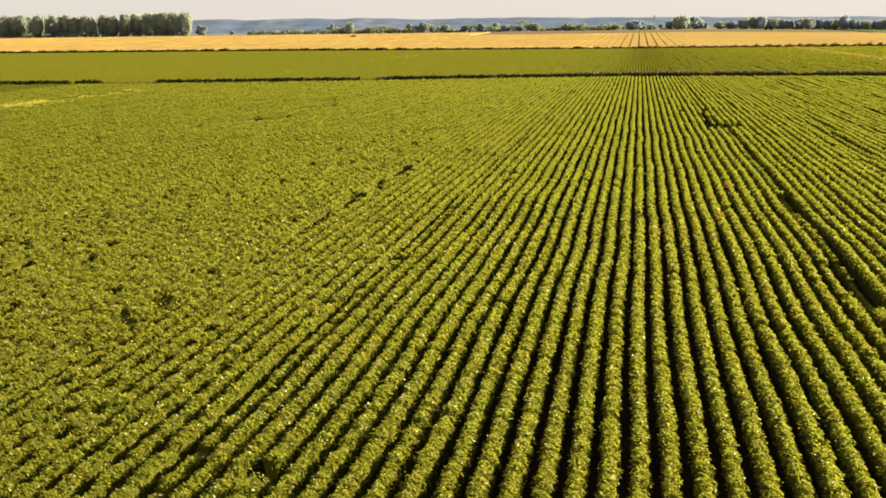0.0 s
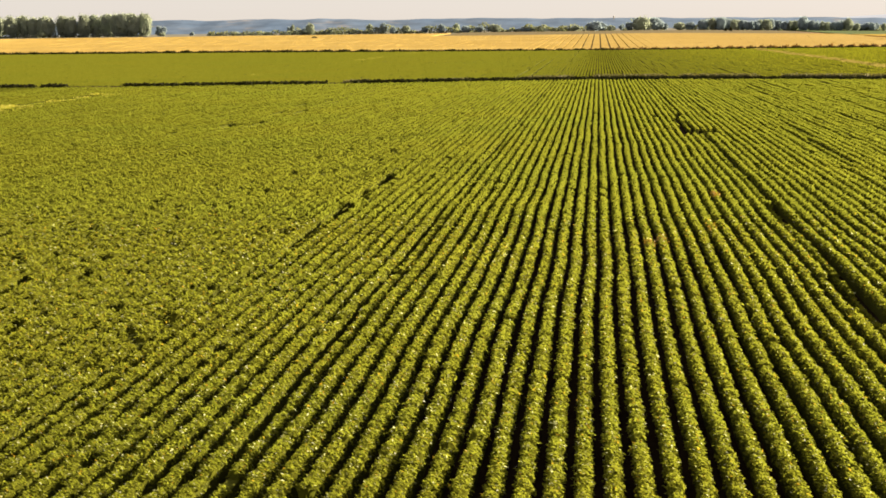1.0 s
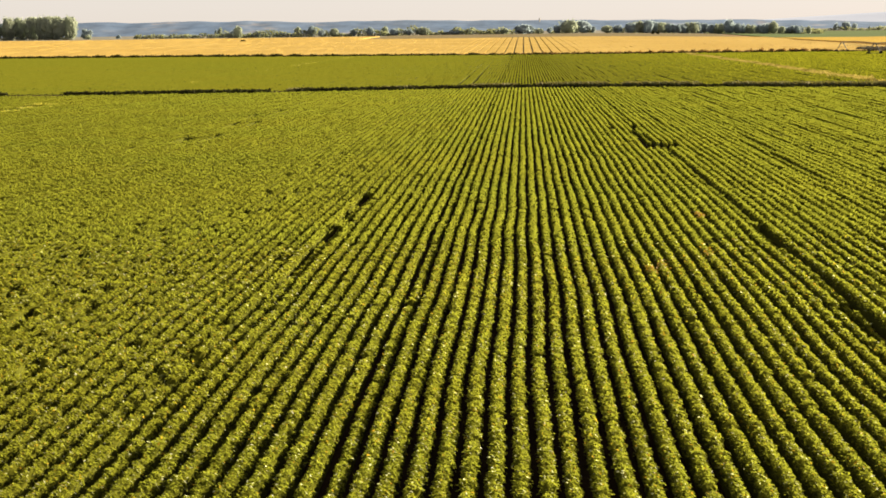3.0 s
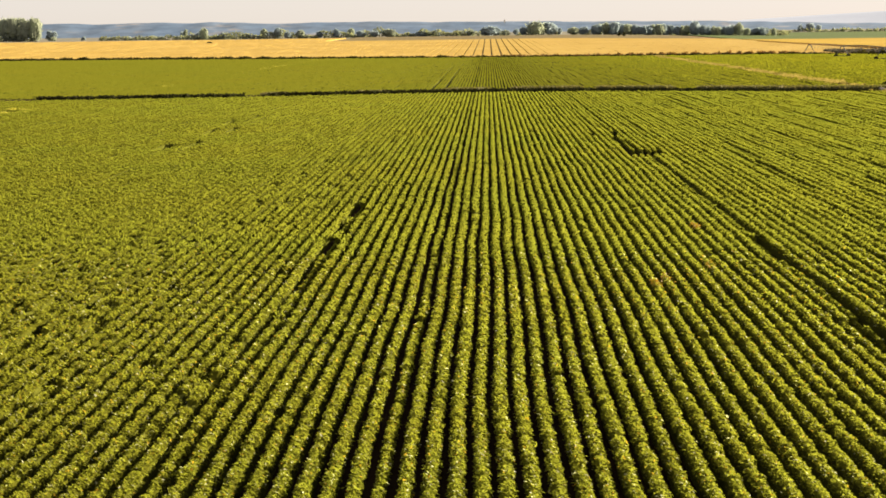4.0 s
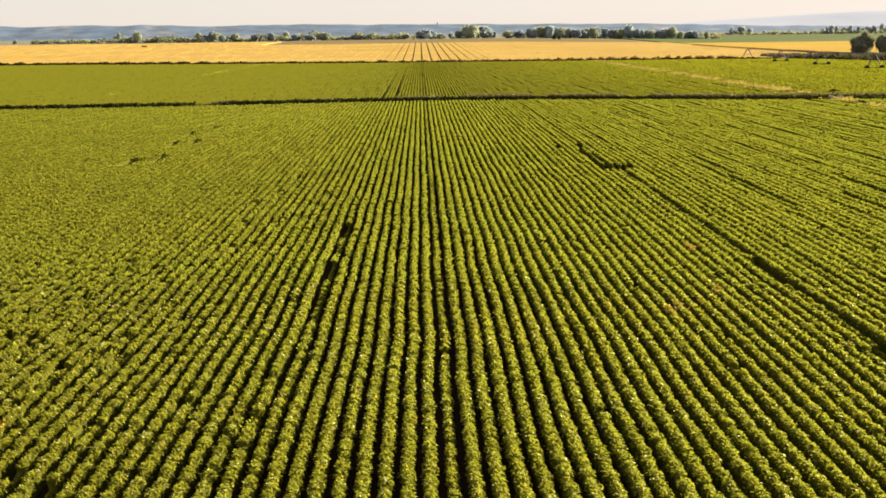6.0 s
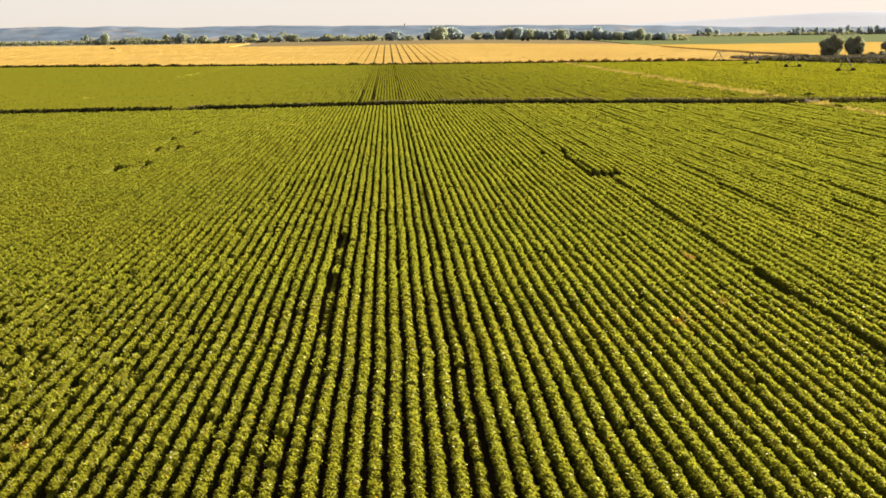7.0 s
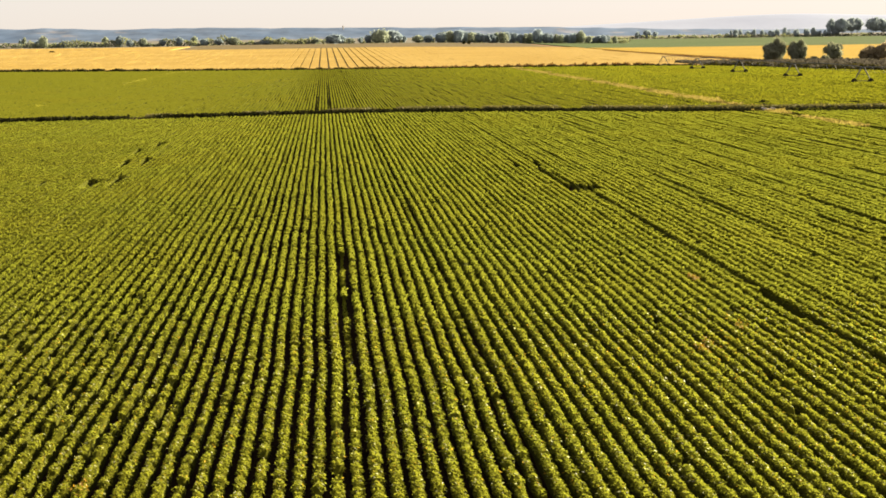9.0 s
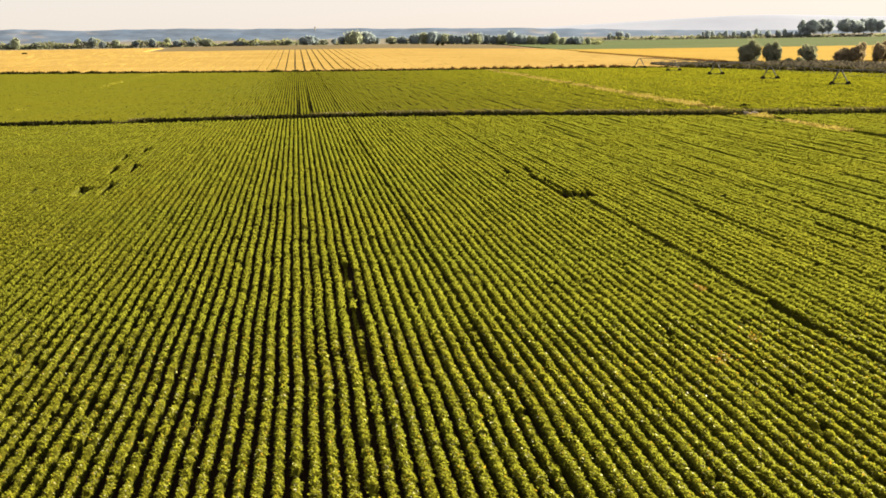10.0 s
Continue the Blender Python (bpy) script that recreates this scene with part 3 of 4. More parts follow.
tufts("pale_weed_strip", "pale yellow weeds in the crop beyond the ditch", PALE_WEED, np.interp(y, (300, 306, 385, 440, 500, 560, 592), (-60.0, -60.3, -62.4, -61.4, -61.8, -61.0, -57.6)) + rw.normal(0, 0.7, len(y)), y, 0.33,
      0.27 * rw.uniform(0.5, 1.2, len(y)), 15, 0.2)
# scrub behind the irrigation machine
y = rw.uniform(385, 618, 9000)
x = np.interp(y, (380, 440, 500, 534, 560), (171, 139, 126, 119, 112)) + 62 * rw.uniform(0, 1, len(y)) ** 1.5
tufts("scrub", "grey-green and brown scrub along the field edge", SCRUB, x, y, 0.0, rw.uniform(0.6, 1.5, len(x)), 6, 0.5, category="scrub")
y = rw.uniform(385, 560, 500)
x = np.interp(y, (380, 440, 500, 534, 560), (171, 139, 126, 119, 112)) + rw.uniform(-2, 6, len(y))
tufts("dark_scrub", "dark low bushes mixed into the field edge scrub", WEEDS, x, y, 0.0, rw.uniform(0.8, 2.0, len(x)), 7, 0.6, category="scrub")


# ---------------------------------------------------------------- ripe field, its neighbours and the dirt track
def build_ripe_crop():
    r = np.random.default_rng(12)
    for k in range(-205, 47):
        c = -12.6 + 3.46 * k
        y0 = float(edge_y(c)) + 3.4
        y1 = (1305 if c < -110 else 1125) + 6 * math.sin(k * 0.15)
        ys = np.linspace(y0, y1, 26)
        w = min(1.735, 1.45 + 0.17 * (abs(c + 7) / 21) ** 2) + r.normal(size=26) * 0.03
        h = 0.55 + r.normal(size=26) * 0.03
        p = np.empty((26, 4, 3))
        p[:, :, 0] = c + np.array((-1.0, -0.98, 0.98, 1.0)) * w[:, None]
        p[:, :, 1] = ys[:, None]
        p[:, :, 2] = land(c, ys)[:, None] + np.stack([0 * h - 0.1, h, h, 0 * h - 0.1], 1)
        a = (np.arange(25)[:, None] * 4 + np.arange(3)).ravel()
        f = np.concatenate([np.stack([a, a + 1, a + 5, a + 4], 1), [[0, 1, 2, 3]]])
        bed = new("crop_bed", mesh_np("crop_bed", [(p.reshape(-1, 3), f)], RIPE))
        tagged(bed, "long bed of golden ripe crop with bare gaps beside it", "crop bed", "beds of the ripe field")


build_ripe_crop()


def sheet(name, x0, x1, y0, y1, lift, mat, label, category, nx=30, ny=20, skew=0.0):
    """A standing crop or a track over the lie of the land."""
    gx, gy = np.meshgrid(np.linspace(x0, x1, nx), np.linspace(y0, y1, ny))
    gx = gx + skew * (gy - y0)
    r = np.random.default_rng(int(abs(x0 * 7 + y0)))
    z = land(gx, gy) + lift + r.normal(size=gx.shape) * 0.04 * (lift > 0.3)
    p = np.stack([gx, gy, z], -1).reshape(-1, 3)
    a = (np.arange(ny - 1)[:, None] * nx + np.arange(nx - 1)).ravel()
    f = np.stack([a, a + 1, a + nx + 1, a + nx], 1)
    rim = np.concatenate([np.arange(nx), np.arange(1, ny) * nx + nx - 1, (ny - 1) * nx + np.arange(nx - 2, -1, -1), np.arange(ny - 2, 0, -1) * nx])
    low = p[rim] - (0, 0, lift + 0.1)
    m = len(rim)
    k = np.arange(m)
    side = np.stack([rim[k], len(p) + k, len(p) + (k + 1) % m, rim[(k + 1) % m]], 1)
    me = mesh_np(name, [(np.concatenate([p, low]), np.concatenate([f, side]))], mat)
    return tagged(new(name, me), label, category, kind="structure")


sheet("track", 144.2, 148.6, 640, 1340, 0.06, TRACK_DIRT, "brown dirt track beside the golden field", "track", 3, 40)
sheet("ground_ripe", 151, 620, 628, 1085, 0.6, RIPE_LATE, "golden ripe crop beyond the track", "field")
sheet("ground_fallow", 150, 640, 430, 624, 0.12, STUBBLE, "brown fallow ground behind the field edge scrub", "field", 40, 20, -0.2)
sheet("ground_green", 151, 1150, 1095, 2140, 0.5, GREEN_FIELD, "dull green crop field in the distance", "field")
sheet("ground_stubble", -108, 142, 1133, 1395, 0.25, STUBBLE, "brown stubble strip before the far trees", "field", 40, 12)


y = 640 + 330 * rw.uniform(0, 1, 2600) ** 1.6
tufts("track_verge", "brown weeds along the verge of the dirt track", VERGE, 143.2 + rw.normal(0, 0.5, len(y)), y, land(143.2, y) + 0.5, 0.55 * rw.uniform(0.5, 1.3, len(y)) * np.interp(y, (640, 970), (1.2, 0.7)), 17, 0.3, category="weeds")


# ---------------------------------------------------------------- irrigation machine
def build_irrigation_machine():
    base = new("irrigation_machine")
    tagged(base, "long steel irrigation machine on wheeled towers across the crop", "irrigation machine")
    spots = [(99.6, 310.8), (98.9, 360.6), (97.8, 410.8), (97.1, 461.4), (96.4, 510.2), (95.9, 559.0)]
    bx, by = spots[-1]
    base.location = (bx, by, 0.0)
    top = 3.55
    for x, y in spots:
        x, y = x - bx, y - by
        bm = bmesh.new()
        for sx in (-1, 1):
            tube(bm, (x + sx * 1.75, y, 0.75), (x + sx * 0.22, y - 0.45, top), 0.085)
            tube(bm, (x + sx * 1.75, y, 0.75), (x + sx * 0.22, y + 0.45, top), 0.085)
            tube(bm, (x + sx * 1.25, y - 0.2, 2.0), (x + sx * 1.25, y + 0.2, 2.0), 0.05)
        tube(bm, (x - 1.85, y, 0.72), (x + 1.85, y, 0.72), 0.09)
        tube(bm, (x - 1.2, y, 2.05), (x + 1.2, y, 2.05), 0.05)
        tube(bm, (x, y - 0.5, top), (x, y + 0.5, top), 0.12)
        tower = part("tower", bm, STEEL, base, "galvanised steel tower frame")
        bm = bmesh.new()
        bmesh.ops.create_cube(bm, size=0.34, matrix=Matrix.Translation((x + 0.3, y, top - 0.2)))
        bmesh.ops.bevel(bm, geom=bm.edges[:], offset=0.04, segments=1, affect='EDGES')
        part("control_box", bm, STEEL, tower)
        for sx in (-1, 1):
            bm = bmesh.new()
            for half, rad in ((0.17, 0.5), (0.12, 0.62)):
                tube(bm, (x + sx * 1.75, y - half, 0.62), (x + sx * 1.75, y + half, 0.62), rad, rad, 18)
            for k in range(18):
                a = 6.2832 * k / 18
                tube(bm, (x + sx * 1.75 + 0.6 * math.cos(a), y - 0.16, 0.62 + 0.6 * math.sin(a)), (x + sx * 1.75 + 0.6 * math.cos(a + 0.1), y + 0.16, 0.62 + 0.6 * math.sin(a + 0.1)), 0.045, 0.045, 4)
            # the wheel's axis lies along the pipe
            part("wheel", bm, RUBBER, tower, "black lugged tyre")
    for (xa, ya), (xb, yb) in zip(spots[:-1], spots[1:]):
        a, b = Vector((xa - bx, ya - by, top)), Vector((xb - bx, yb - by, top))
        pts = [a.lerp(b, k / 12) + Vector((0, 0, 0.35 * math.sin(math.pi * k / 12))) for k in range(13)]
        bm = bmesh.new()
        for p, q in zip(pts[:-1], pts[1:]):
            tube(bm, p, q, 0.1, 0.1, 8)
        pipe = part("pipe", bm, RUST if ya > 480 else STEEL, base, "weathered water pipe")
        bm = bmesh.new()
        low = [a.lerp(b, k / 8) + Vector((0, 0, 0.35 * math.sin(math.pi * k / 8) - 1.15)) for k in range(1, 8)]
        for sx in (-0.55, 0.55):
            chain = [pts[0]] + [p + Vector((sx, 0, 0)) for p in low] + [pts[-1]]
            for p, q in zip(chain[:-1], chain[1:]):
                tube(bm, p, q, 0.014, 0.014, 4)
            for k, p in enumerate(low):
                up = a.lerp(b, (k + 1) / 8) + Vector((0, 0, 0.35 * math.sin(math.pi * (k + 1) / 8)))
                tube(bm, p + Vector((sx, 0, 0)), up, 0.016, 0.016, 4)
        for p in low:
            tube(bm, p + Vector((-0.55, 0, 0)), p + Vector((0.55, 0, 0)), 0.014, 0.014, 4)
        part("truss", bm, STEEL, pipe)
        for k in range(1, 12):
            p = pts[k]
            bm = bmesh.new()
            tube(bm, p + Vector((0.15, 0, 0.1)), p + Vector((0.2, 0, -1.3)), 0.012, 0.012, 4)
            tube(bm, p + Vector((0.2, 0, -1.3)), p + Vector((0.2, 0, -1.5)), 0.03, 0.045, 6)
            part("sprinkler", bm, RUBBER, pipe)
    return base


build_irrigation_machine()


# ---------------------------------------------------------------- trees
def crown_body(r, c, rad, n, size, full=1.0, core_part=0.93, lumps=0.14):
    """A lumpy rounded body of foliage, and leaf tufts standing out from it."""
    k, ph = r.normal(size=(5, 3)) * 3.2, r.uniform(0, 6.28, 5)

    def surface(d):
        bump = sum(np.sin(d @ k[j] + ph[j]) for j in range(5)) * 0.45
        flat = (np.abs(d) ** (2 * full)).sum(-1) ** (-1 / (2 * full))
        return d * (flat * (1 + lumps * bump))[..., None] * rad
    th, el = np.meshgrid(np.linspace(0, 6.2832, 15)[:-1], np.linspace(0.12, 3.02, 9))
    d = np.stack([np.sin(el) * np.cos(th), np.sin(el) * np.sin(th), np.cos(el)], -1)
    p = c + surface(d) * (core_part * r.uniform(0.94, 1.05, d.shape[:2]))[..., None]
    a = np.arange(8)[:, None] * 14 + np.arange(14)
    b = np.arange(8)[:, None] * 14 + (np.arange(14) + 1) % 14
    core = p.reshape(-1, 3), np.stack([a, a + 14, b + 14, b], -1).reshape(-1, 4)
    d = r.normal(size=(n, 3))
    d /= np.linalg.norm(d, axis=1, keepdims=True)
    q = c + surface(d) * r.uniform(core_part - 0.04, 1.07, (n, 1))
    return [core, leaves(r, q, d / rad * rad.min() + r.normal(size=(n, 3)) * 0.9, size * r.uniform(0.6, 1.3, n))]


def build_tree(x, y, height, width, seed, mat=HAZED_TREE_LEAF, stem=0.16, lobes=7, name="tree", label="", group="", n=520, category="tree", column=False):
    """A tapered trunk with limbs and an uneven crown of many leaf tufts."""
    r = np.random.default_rng(seed)
    base = new(name)
    base.location = (x, y, float(land(x, y)) - 0.1)
    base.rotation_euler.z = r.uniform(0, 6.28)
    tagged(base, label, category, group)
    bm = bmesh.new()
    lean = Vector((r.normal() * 0.02, r.normal() * 0.02, 1)) * height
    tr = height * 0.013 + 0.05
    tube(bm, (0, 0, 0), lean * 0.45, tr * 1.3, tr * 0.8, 8)
    tube(bm, lean * 0.45, lean * 0.85, tr * 0.8, tr * 0.25, 6)
    bodies = []
    mid, tall = np.array([0, 0, height * (1 + stem) / 2]), height * (1 - stem) / 2
    if column:
        bodies.append((mid, np.array([width * 0.5, width * 0.5, tall]), 0.6))
    else:
        bodies.append((mid, np.array([width * 0.36, width * 0.36, tall * 0.92]), 0.3))
    for k in range(lobes):
        u = (k + 0.5) / lobes
        zc = height * (stem + (1 - stem) * (0.14 + 0.72 * u))
        a = r.uniform(0, 6.28)
        belly = math.sin(math.pi * (0.12 + 0.72 * u))
        off = width * (0.34 if column else 0.3) * belly * r.uniform(0.7, 1.1)
        c = np.array([off * math.cos(a), off * math.sin(a), zc])
        rad = width * r.uniform(0.15, 0.24)
        bodies.append((c, np.array([rad, rad, min(rad * r.uniform(0.9, 1.5), tall * 0.42)]), (0.4 if column else 0.7) / lobes))
        tube(bm, lean * min(0.8, zc / height * 0.7), Vector(c), tr * 0.4, tr * 0.12, 5)
    part("trunk", bm, BARK, base)
    groups = []
    for k, (c, rad, share) in enumerate(bodies):
        per = max(12, int((0.6 if column else 0.85) * n * share))
        area = 4 * math.pi * (rad[0] * rad[0] + 2 * rad[0] * rad[2]) / 3
        groups += crown_body(r, c, rad, per, 0.95 * math.sqrt(area / per), 1.25 if column and k == 0 else 1.0, 0.87 if column else 0.78)
    part_np("crown", groups, mat, base)
    return base


# poplar plantation
POPLAR = "tall poplar tree in a plantation, dense crown lightened for haze"
rp = np.random.default_rng(3)
for k in range(31):
    px = -200 + 18.2 * k + rp.uniform(-4, 4)
    h = (37 if px < 230 else 40) * 0.5 + rp.normal() * 0.5
    build_tree(-568 + 0.509 * px, 1500 + rp.uniform(-14, 6), h, rp.uniform(10.5, 15.0), 100 + k, HAZED_POPLAR_LEAF, 0.05, 9, "poplar", POPLAR, "poplar plantation", 1300, column=True)
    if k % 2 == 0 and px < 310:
        build_tree(-560 + 0.509 * px, 1534 + rp.uniform(-8, 8), h * 0.97, 15, 140 + k, HAZED_POPLAR_LEAF, 0.05, 6, "poplar", POPLAR, "poplar plantation", 900, column=True)
build_tree(-379, 1495, 9.5, 11, 171, HAZED_TREE_LEAF, 0.05, 6, "bush", "dark round bush beside the poplar plantation", "", 500, "bush")

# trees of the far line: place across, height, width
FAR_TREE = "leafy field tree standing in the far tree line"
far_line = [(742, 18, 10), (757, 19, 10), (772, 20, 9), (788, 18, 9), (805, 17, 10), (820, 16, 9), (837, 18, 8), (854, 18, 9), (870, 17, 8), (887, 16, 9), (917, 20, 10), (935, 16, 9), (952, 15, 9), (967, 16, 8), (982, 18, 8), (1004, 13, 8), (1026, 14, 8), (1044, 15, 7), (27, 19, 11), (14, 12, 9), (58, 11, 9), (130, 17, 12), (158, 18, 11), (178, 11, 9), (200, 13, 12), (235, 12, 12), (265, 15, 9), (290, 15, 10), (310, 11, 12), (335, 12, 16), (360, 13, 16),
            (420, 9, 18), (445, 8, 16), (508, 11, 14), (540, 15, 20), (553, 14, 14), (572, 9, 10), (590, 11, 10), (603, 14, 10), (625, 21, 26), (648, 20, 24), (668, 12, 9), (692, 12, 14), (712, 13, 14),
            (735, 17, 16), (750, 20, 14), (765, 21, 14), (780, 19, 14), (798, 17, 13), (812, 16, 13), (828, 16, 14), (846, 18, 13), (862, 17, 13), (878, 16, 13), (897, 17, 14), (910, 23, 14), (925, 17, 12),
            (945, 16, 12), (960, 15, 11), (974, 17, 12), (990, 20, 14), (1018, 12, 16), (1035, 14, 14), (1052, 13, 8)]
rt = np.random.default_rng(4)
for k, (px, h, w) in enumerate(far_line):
    build_tree(-243.7 + 0.4418 * px, 1400 + rt.uniform(-6, 14), h * 0.5, w * 0.47 * 1.3, 200 + k, HAZED_TREE_LEAF if k % 3 else HAZED_POPLAR_LEAF, 0.06, 6, "field_tree", FAR_TREE, "far tree line", 640, column=k % 4 != 1)
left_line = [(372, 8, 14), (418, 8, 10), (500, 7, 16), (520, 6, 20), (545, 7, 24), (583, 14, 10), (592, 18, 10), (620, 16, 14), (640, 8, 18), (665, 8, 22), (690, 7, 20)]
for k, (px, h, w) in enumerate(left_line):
    build_tree(-560 + 0.509 * px, 1470 + rt.uniform(-6, 10), h * 0.5, w * 0.55, 260 + k, HAZED_TREE_LEAF if k % 3 else HAZED_POPLAR_LEAF, 0.1, 6, "field_tree", FAR_TREE, "far tree line", 700)

# trees on the far right plain
right_line = [(1080, 14, 12), (1095, 16, 14), (1112, 13, 9), (1135, 8, 7), (1155, 9, 7), (1180, 8, 8), (1205, 7, 8), (1225, 8, 7), (1248, 15, 9), (1262, 14, 9), (1280, 10, 8), (1296, 13, 6), (1312, 14, 10),
              (1326, 14, 10), (1345, 10, 8), (1362, 14, 10), (1376, 13, 10), (1392, 11, 10), (1408, 12, 10), (1426, 14, 12)]
right_line += [(1236 + 8.5 * k + rt.uniform(-3, 3), rt.uniform(9, 18), rt.uniform(6, 9)) for k in range(24)]
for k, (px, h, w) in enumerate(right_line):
    build_tree(646.8 - (1440 - px) * 0.731, 2200 + rt.uniform(-10, 10), h * 0.73, w * 0.73, 300 + k, HAZED_PLAIN_LEAF, 0.08, 5, "plain_tree", "slender distant tree on the open plain", "trees on the plain", 420, column=k % 3 > 0)
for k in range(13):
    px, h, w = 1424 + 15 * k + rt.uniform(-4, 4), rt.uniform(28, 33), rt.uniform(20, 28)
    build_tree(646.8 - (1440 - px) * 0.731, 2190 + rt.uniform(-14, 14), h * 0.73, w * 0.73, 340 + k, HAZED_PLAIN_LEAF, 0.27, 8, "tall_tree", "tall broad tree with bare lower trunk", "tall trees on the plain", 800, column=k % 3 > 0)

# trees and bushes behind the irrigation machine
for k, (px, h, w, m) in enumerate([(1315, 28, 24, 0), (1327, 35, 28, 0), (1340, 29, 20, 0), (1357, 31, 19, 0), (1370, 33, 19, 0), (1437, 28, 28, 0), (1482, 18, 16, 1), (1493, 22, 22, 1), (1507, 23, 20, 1), (1518, 26, 15, 1),
                                   (1530, 30, 17, 1), (1546, 29, 22, 1), (1561, 31, 20, 1), (1580, 28, 24, 1), (1600, 26, 26, 0), (1398, 8, 16, 0), (1410, 10, 14, 0)]):
    xx = 150.0 + (px - 1341) * 0.2085
    build_tree(xx, 618 + rt.uniform(-5, 5), h * 0.252, w * 0.3, 370 + k, RUSSET_LEAF if m else BUSH_LEAF, 0.04, 8, "field_bush",
               "bushy russet-brown tree at the field edge" if m else "bushy dark green tree at the field edge", "trees at the field edge", 2000)


# low hedges of the far lines
def hedge(name, label, mat, x0, x1, y, height, n, size, seed, gaps=0.0):
    r = np.random.default_rng(seed)
    x = r.uniform(x0, x1, n)
    top = height * (1 + 0.4 * wobble(x, seed, 60) + 0.25 * wobble(x, seed + 1, 17))
    keep = top > gaps * height
    x, top = x[keep], np.maximum(top[keep], 0.6)
    yy = y + r.uniform(-3, 3, len(x))
    c = np.stack([x, yy, land(x, yy) + top * r.uniform(0, 1, len(x))], 1)
    ob = new(name, mesh_np(name, [leaves(r, c, r.normal(size=(len(x), 3)), size * r.uniform(0.6, 1.3, len(x)))], mat))
    return tagged(ob, label, "hedge", kind="stuff")


hedge("far_hedge", "dark continuous hedge below the far trees", HAZED_HEDGE_LEAF, -245, -20, 1405, 4.6, 3600, 1.7, 41)
hedge("far_hedge", "low broken hedge below the far trees", HAZED_HEDGE_LEAF, -40, 235, 1412, 3.4, 3200, 1.6, 43, 0.75)
hedge("far_hedge", "low dark hedge beside the ripe field", HAZED_HEDGE_LEAF, -330, -225, 1462, 3.2, 1400, 1.6, 45, 0.6)
hedge("far_hedge", "dark undergrowth below the poplars", HAZED_HEDGE_LEAF, -680, -390, 1490, 3.0, 2600, 1.8, 47)
hedge("far_hedge", "thin hedge at the end of the plain", HAZED_HEDGE_LEAF, 230, 820, 2190, 3.6, 3600, 2.4, 49, 0.5)


# ---------------------------------------------------------------- hills and the far tower
def build_hill(name, xs, hs, y0, y1, mat, label, seed, rough=1.2, folds=4, grain=0.3):
    r = np.random.default_rng(seed)
    x = np.linspace(xs[0], xs[-1], 240)
    crest = np.interp(x, xs, hs) + rough * (wobble(x, seed, 300) + 0.6 * wobble(x, seed + 1, 90))
    if not grain:
        crest = np.convolve(np.pad(crest, 16, mode="edge"), np.hanning(35)[1:-1] / np.hanning(35).sum(), "valid")
    u = np.array((0.0, 0.1, 0.35, 0.7, 0.9, 1.0, 1.25))
    zz = np.array((0.0, 0.05, 0.3, 0.72, 0.94, 1.0, 0.97))
    p = np.empty((len(u), len(x), 3))
    for k in range(len(u)):
        p[k, :, 0] = x
        p[k, :, 1] = y0 + (y1 - y0) * u[k] + (folds * wobble(x, seed + 5, 140) if 0 < k < 6 else 0)
        p[k, :, 2] = crest * zz[k] + (0 if k in (0, 5, 6) else 1) * r.normal(size=len(x)) * grain
    n = len(x)
    a = (np.arange(len(u) - 1)[:, None] * n + np.arange(n - 1)).ravel()
    me = mesh_np(name, [(p.reshape(-1, 3), np.stack([a, a + 1, a + n + 1, a + n], 1))], mat, True)
    return tagged(new(name, me), label, "hill", kind="structure")


build_hill("backdrop_ridge", (-2600, -1700, -1073, -739, -503, -330, 37, 300, 680, 900, 1300, 2200), (38, 41, 41, 40, 35, 37, 32, 30, 25, 17, 11, 9), 4250, 4560, HAZED_HILL,
           "long plateau edge on the horizon, coloured blue-grey for haze", 21)
build_hill("backdrop_hill", (200, 500, 680, 830, 1128, 1279, 1400, 1520, 2000, 2800), (5, 18, 29, 36, 51, 57, 56, 50, 40, 30), 4600, 4900, HAZED_HILL_FAR, "far hill coloured pale to stand for haze", 23, 0.1, 0, 0.0)


def build_tower():
    base = new("tower_building")
    base.location = (37.0, 4500.0, 29.0)
    tagged(base, "small pale tower on the distant plateau", "tower")
    bm = bmesh.new()
    tube(bm, (0, 0, -1), (0, 0, 5.0), 1.3, 1.2, 8)
    part("shaft", bm, CONCRETE, base)
    bm = bmesh.new()
    tube(bm, (0, 0, 5.0), (0, 0, 6.8), 2.3, 2.3, 10)
    tube(bm, (0, 0, 6.8), (0, 0, 8.2), 2.3, 0.6, 10)
    part("head", bm, CONCRETE, base)


build_tower()


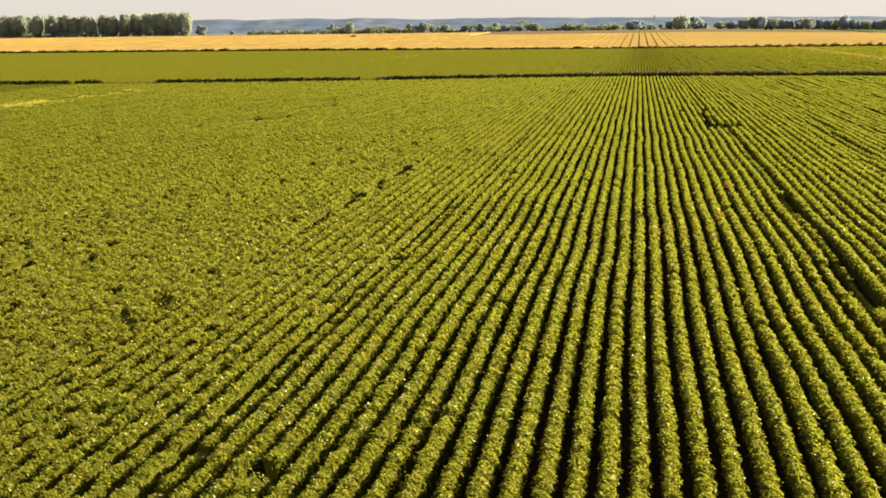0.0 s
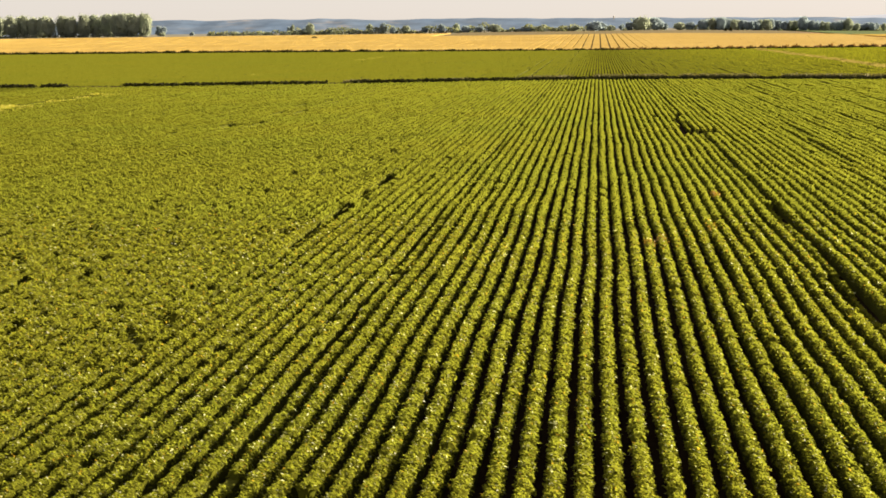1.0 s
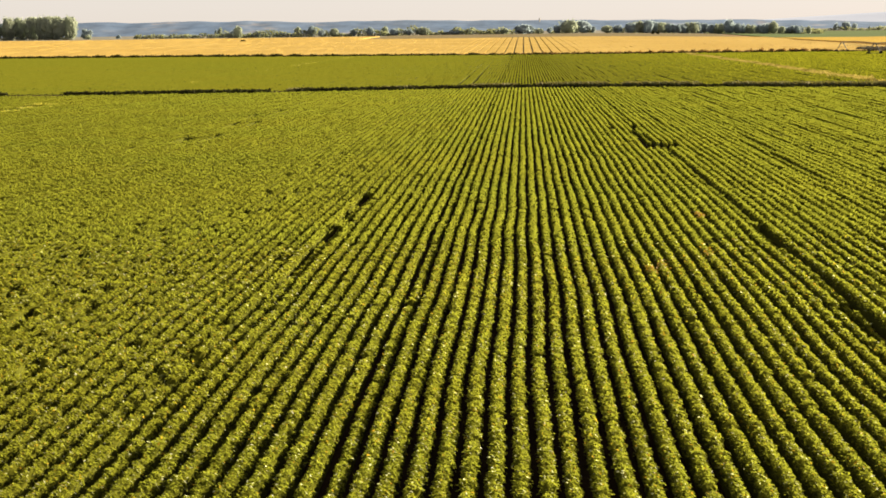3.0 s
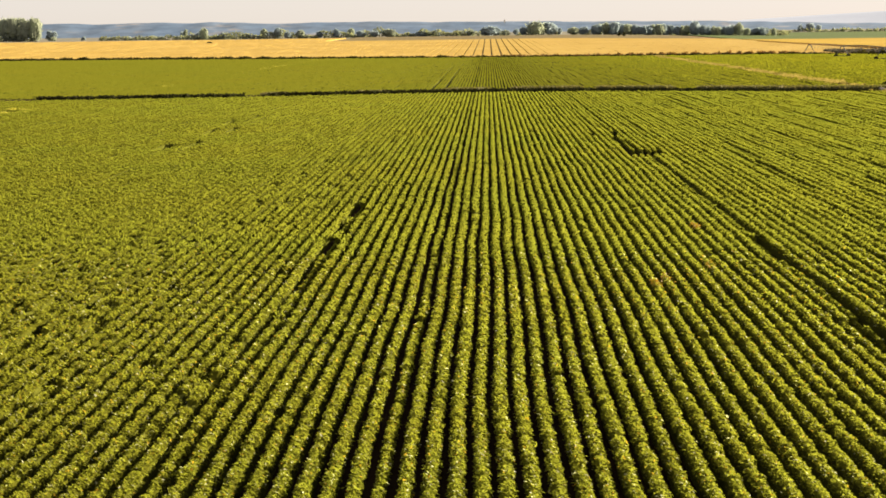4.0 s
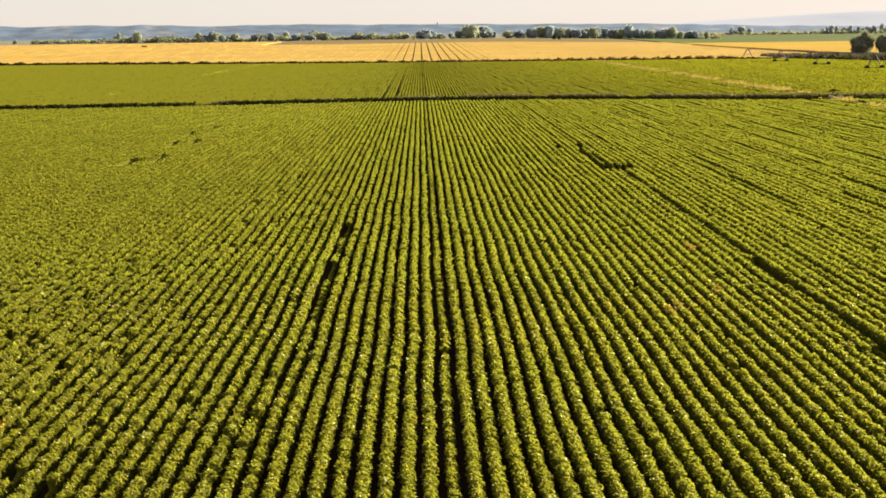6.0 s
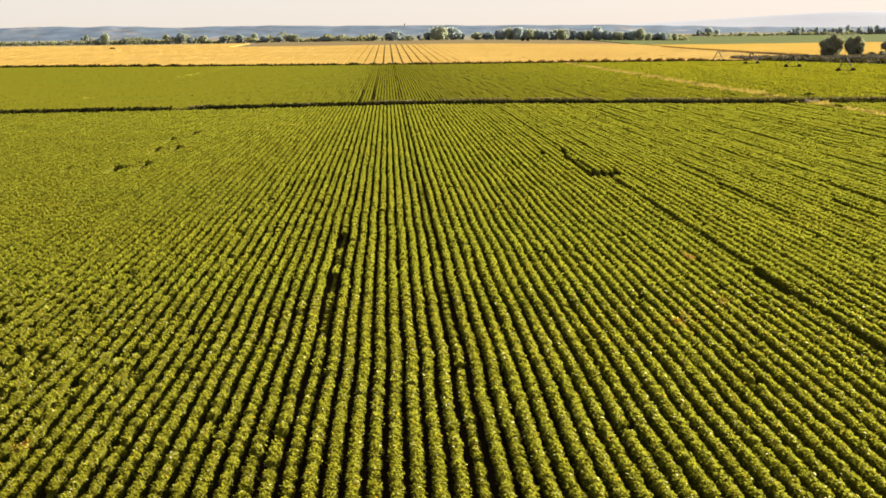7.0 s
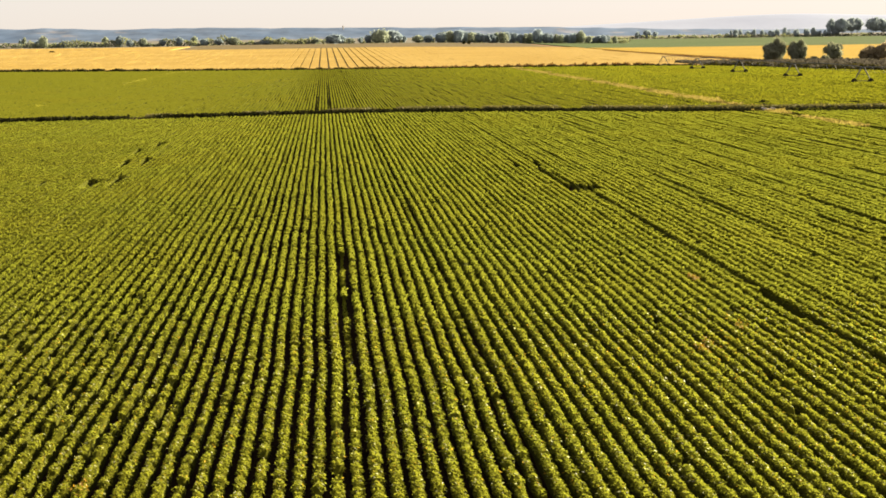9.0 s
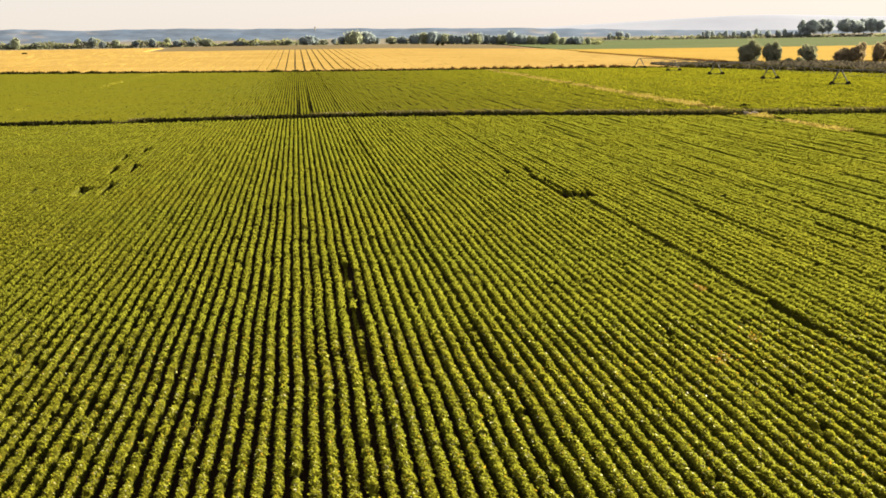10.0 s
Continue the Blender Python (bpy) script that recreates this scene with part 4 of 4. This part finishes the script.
# ---------------------------------------------------------------- culvert where the grass strip crosses the ditch
def build_culvert():
    base = new("culvert")
    base.location = (48.6, float(ditch_y(48.6)), 0.0)
    tagged(base, "pale concrete culvert where the strip crosses the ditch", "culvert")
    bm = bmesh.new()
    bmesh.ops.create_cube(bm, size=1.0, matrix=Matrix.LocRotScale((0, -0.2, 0.25), None, (1.1, 2.2, 0.85)))
    bmesh.ops.bevel(bm, geom=bm.edges[:], offset=0.08, segments=2, affect='EDGES')
    part("deck", bm, CONCRETE, base)
    for sx in (-1, 1):
        bm = bmesh.new()
        bmesh.ops.create_cube(bm, size=1.0, matrix=Matrix.LocRotScale((sx * 0.62, -0.2, 0.3), None, (0.24, 2.6, 1.05)))
        bmesh.ops.bevel(bm, geom=bm.edges[:], offset=0.04, segments=1, affect='EDGES')
        part("headwall", bm, CONCRETE, base)


build_culvert()
build_tree(51.6, 256.5, 0.9, 1.7, 501, DITCH_SHADE_AND_SHRUB, 0.02, 5, "shrub", "small dark shrub beside the ditch crossing", "", 300, "shrub")
for x, y, h, w in ((54.6, 268.0, 1.0, 2.0), (67.4, 263.4, 0.8, 2.6)):
    build_tree(x, y, h, w, int(500 + x), DITCH_SHADE_AND_SHRUB, 0.02, 5, "shrub", "small dark shrub standing in the crop beyond the ditch", "", 300, "shrub")
for x, h, w in ((91.2, 2.8, 3.2), (94.8, 3.4, 3.6)):
    build_tree(x, 1300.0, h, w, int(600 + x), WEEDS, 0.03, 5, "field_bush", "small dark bush at the far end of the ripe field", "", 260, "bush")


def build_heap():
    """A heap of old straw and clods left in the ripe field."""
    r = np.random.default_rng(91)
    bm = bmesh.new()
    bmesh.ops.create_icosphere(bm, subdivisions=3, radius=1.0)
    for v in bm.verts:
        k = 1 + 0.16 * r.normal() * (v.co.z > -0.2)
        v.co = Vector((v.co.x * 1.9 * k, v.co.y * 1.3 * k, max(v.co.z, -0.1) * 0.85 * k))
    heap = part("straw_heap", bm, WEEDS, None)
    heap.location = (-180.6, 1104.0, float(land(-180.6, 1104.0)) + 0.5)
    tagged(heap, "low dark heap of old straw lying on the ripe crop", "heap")


build_heap()
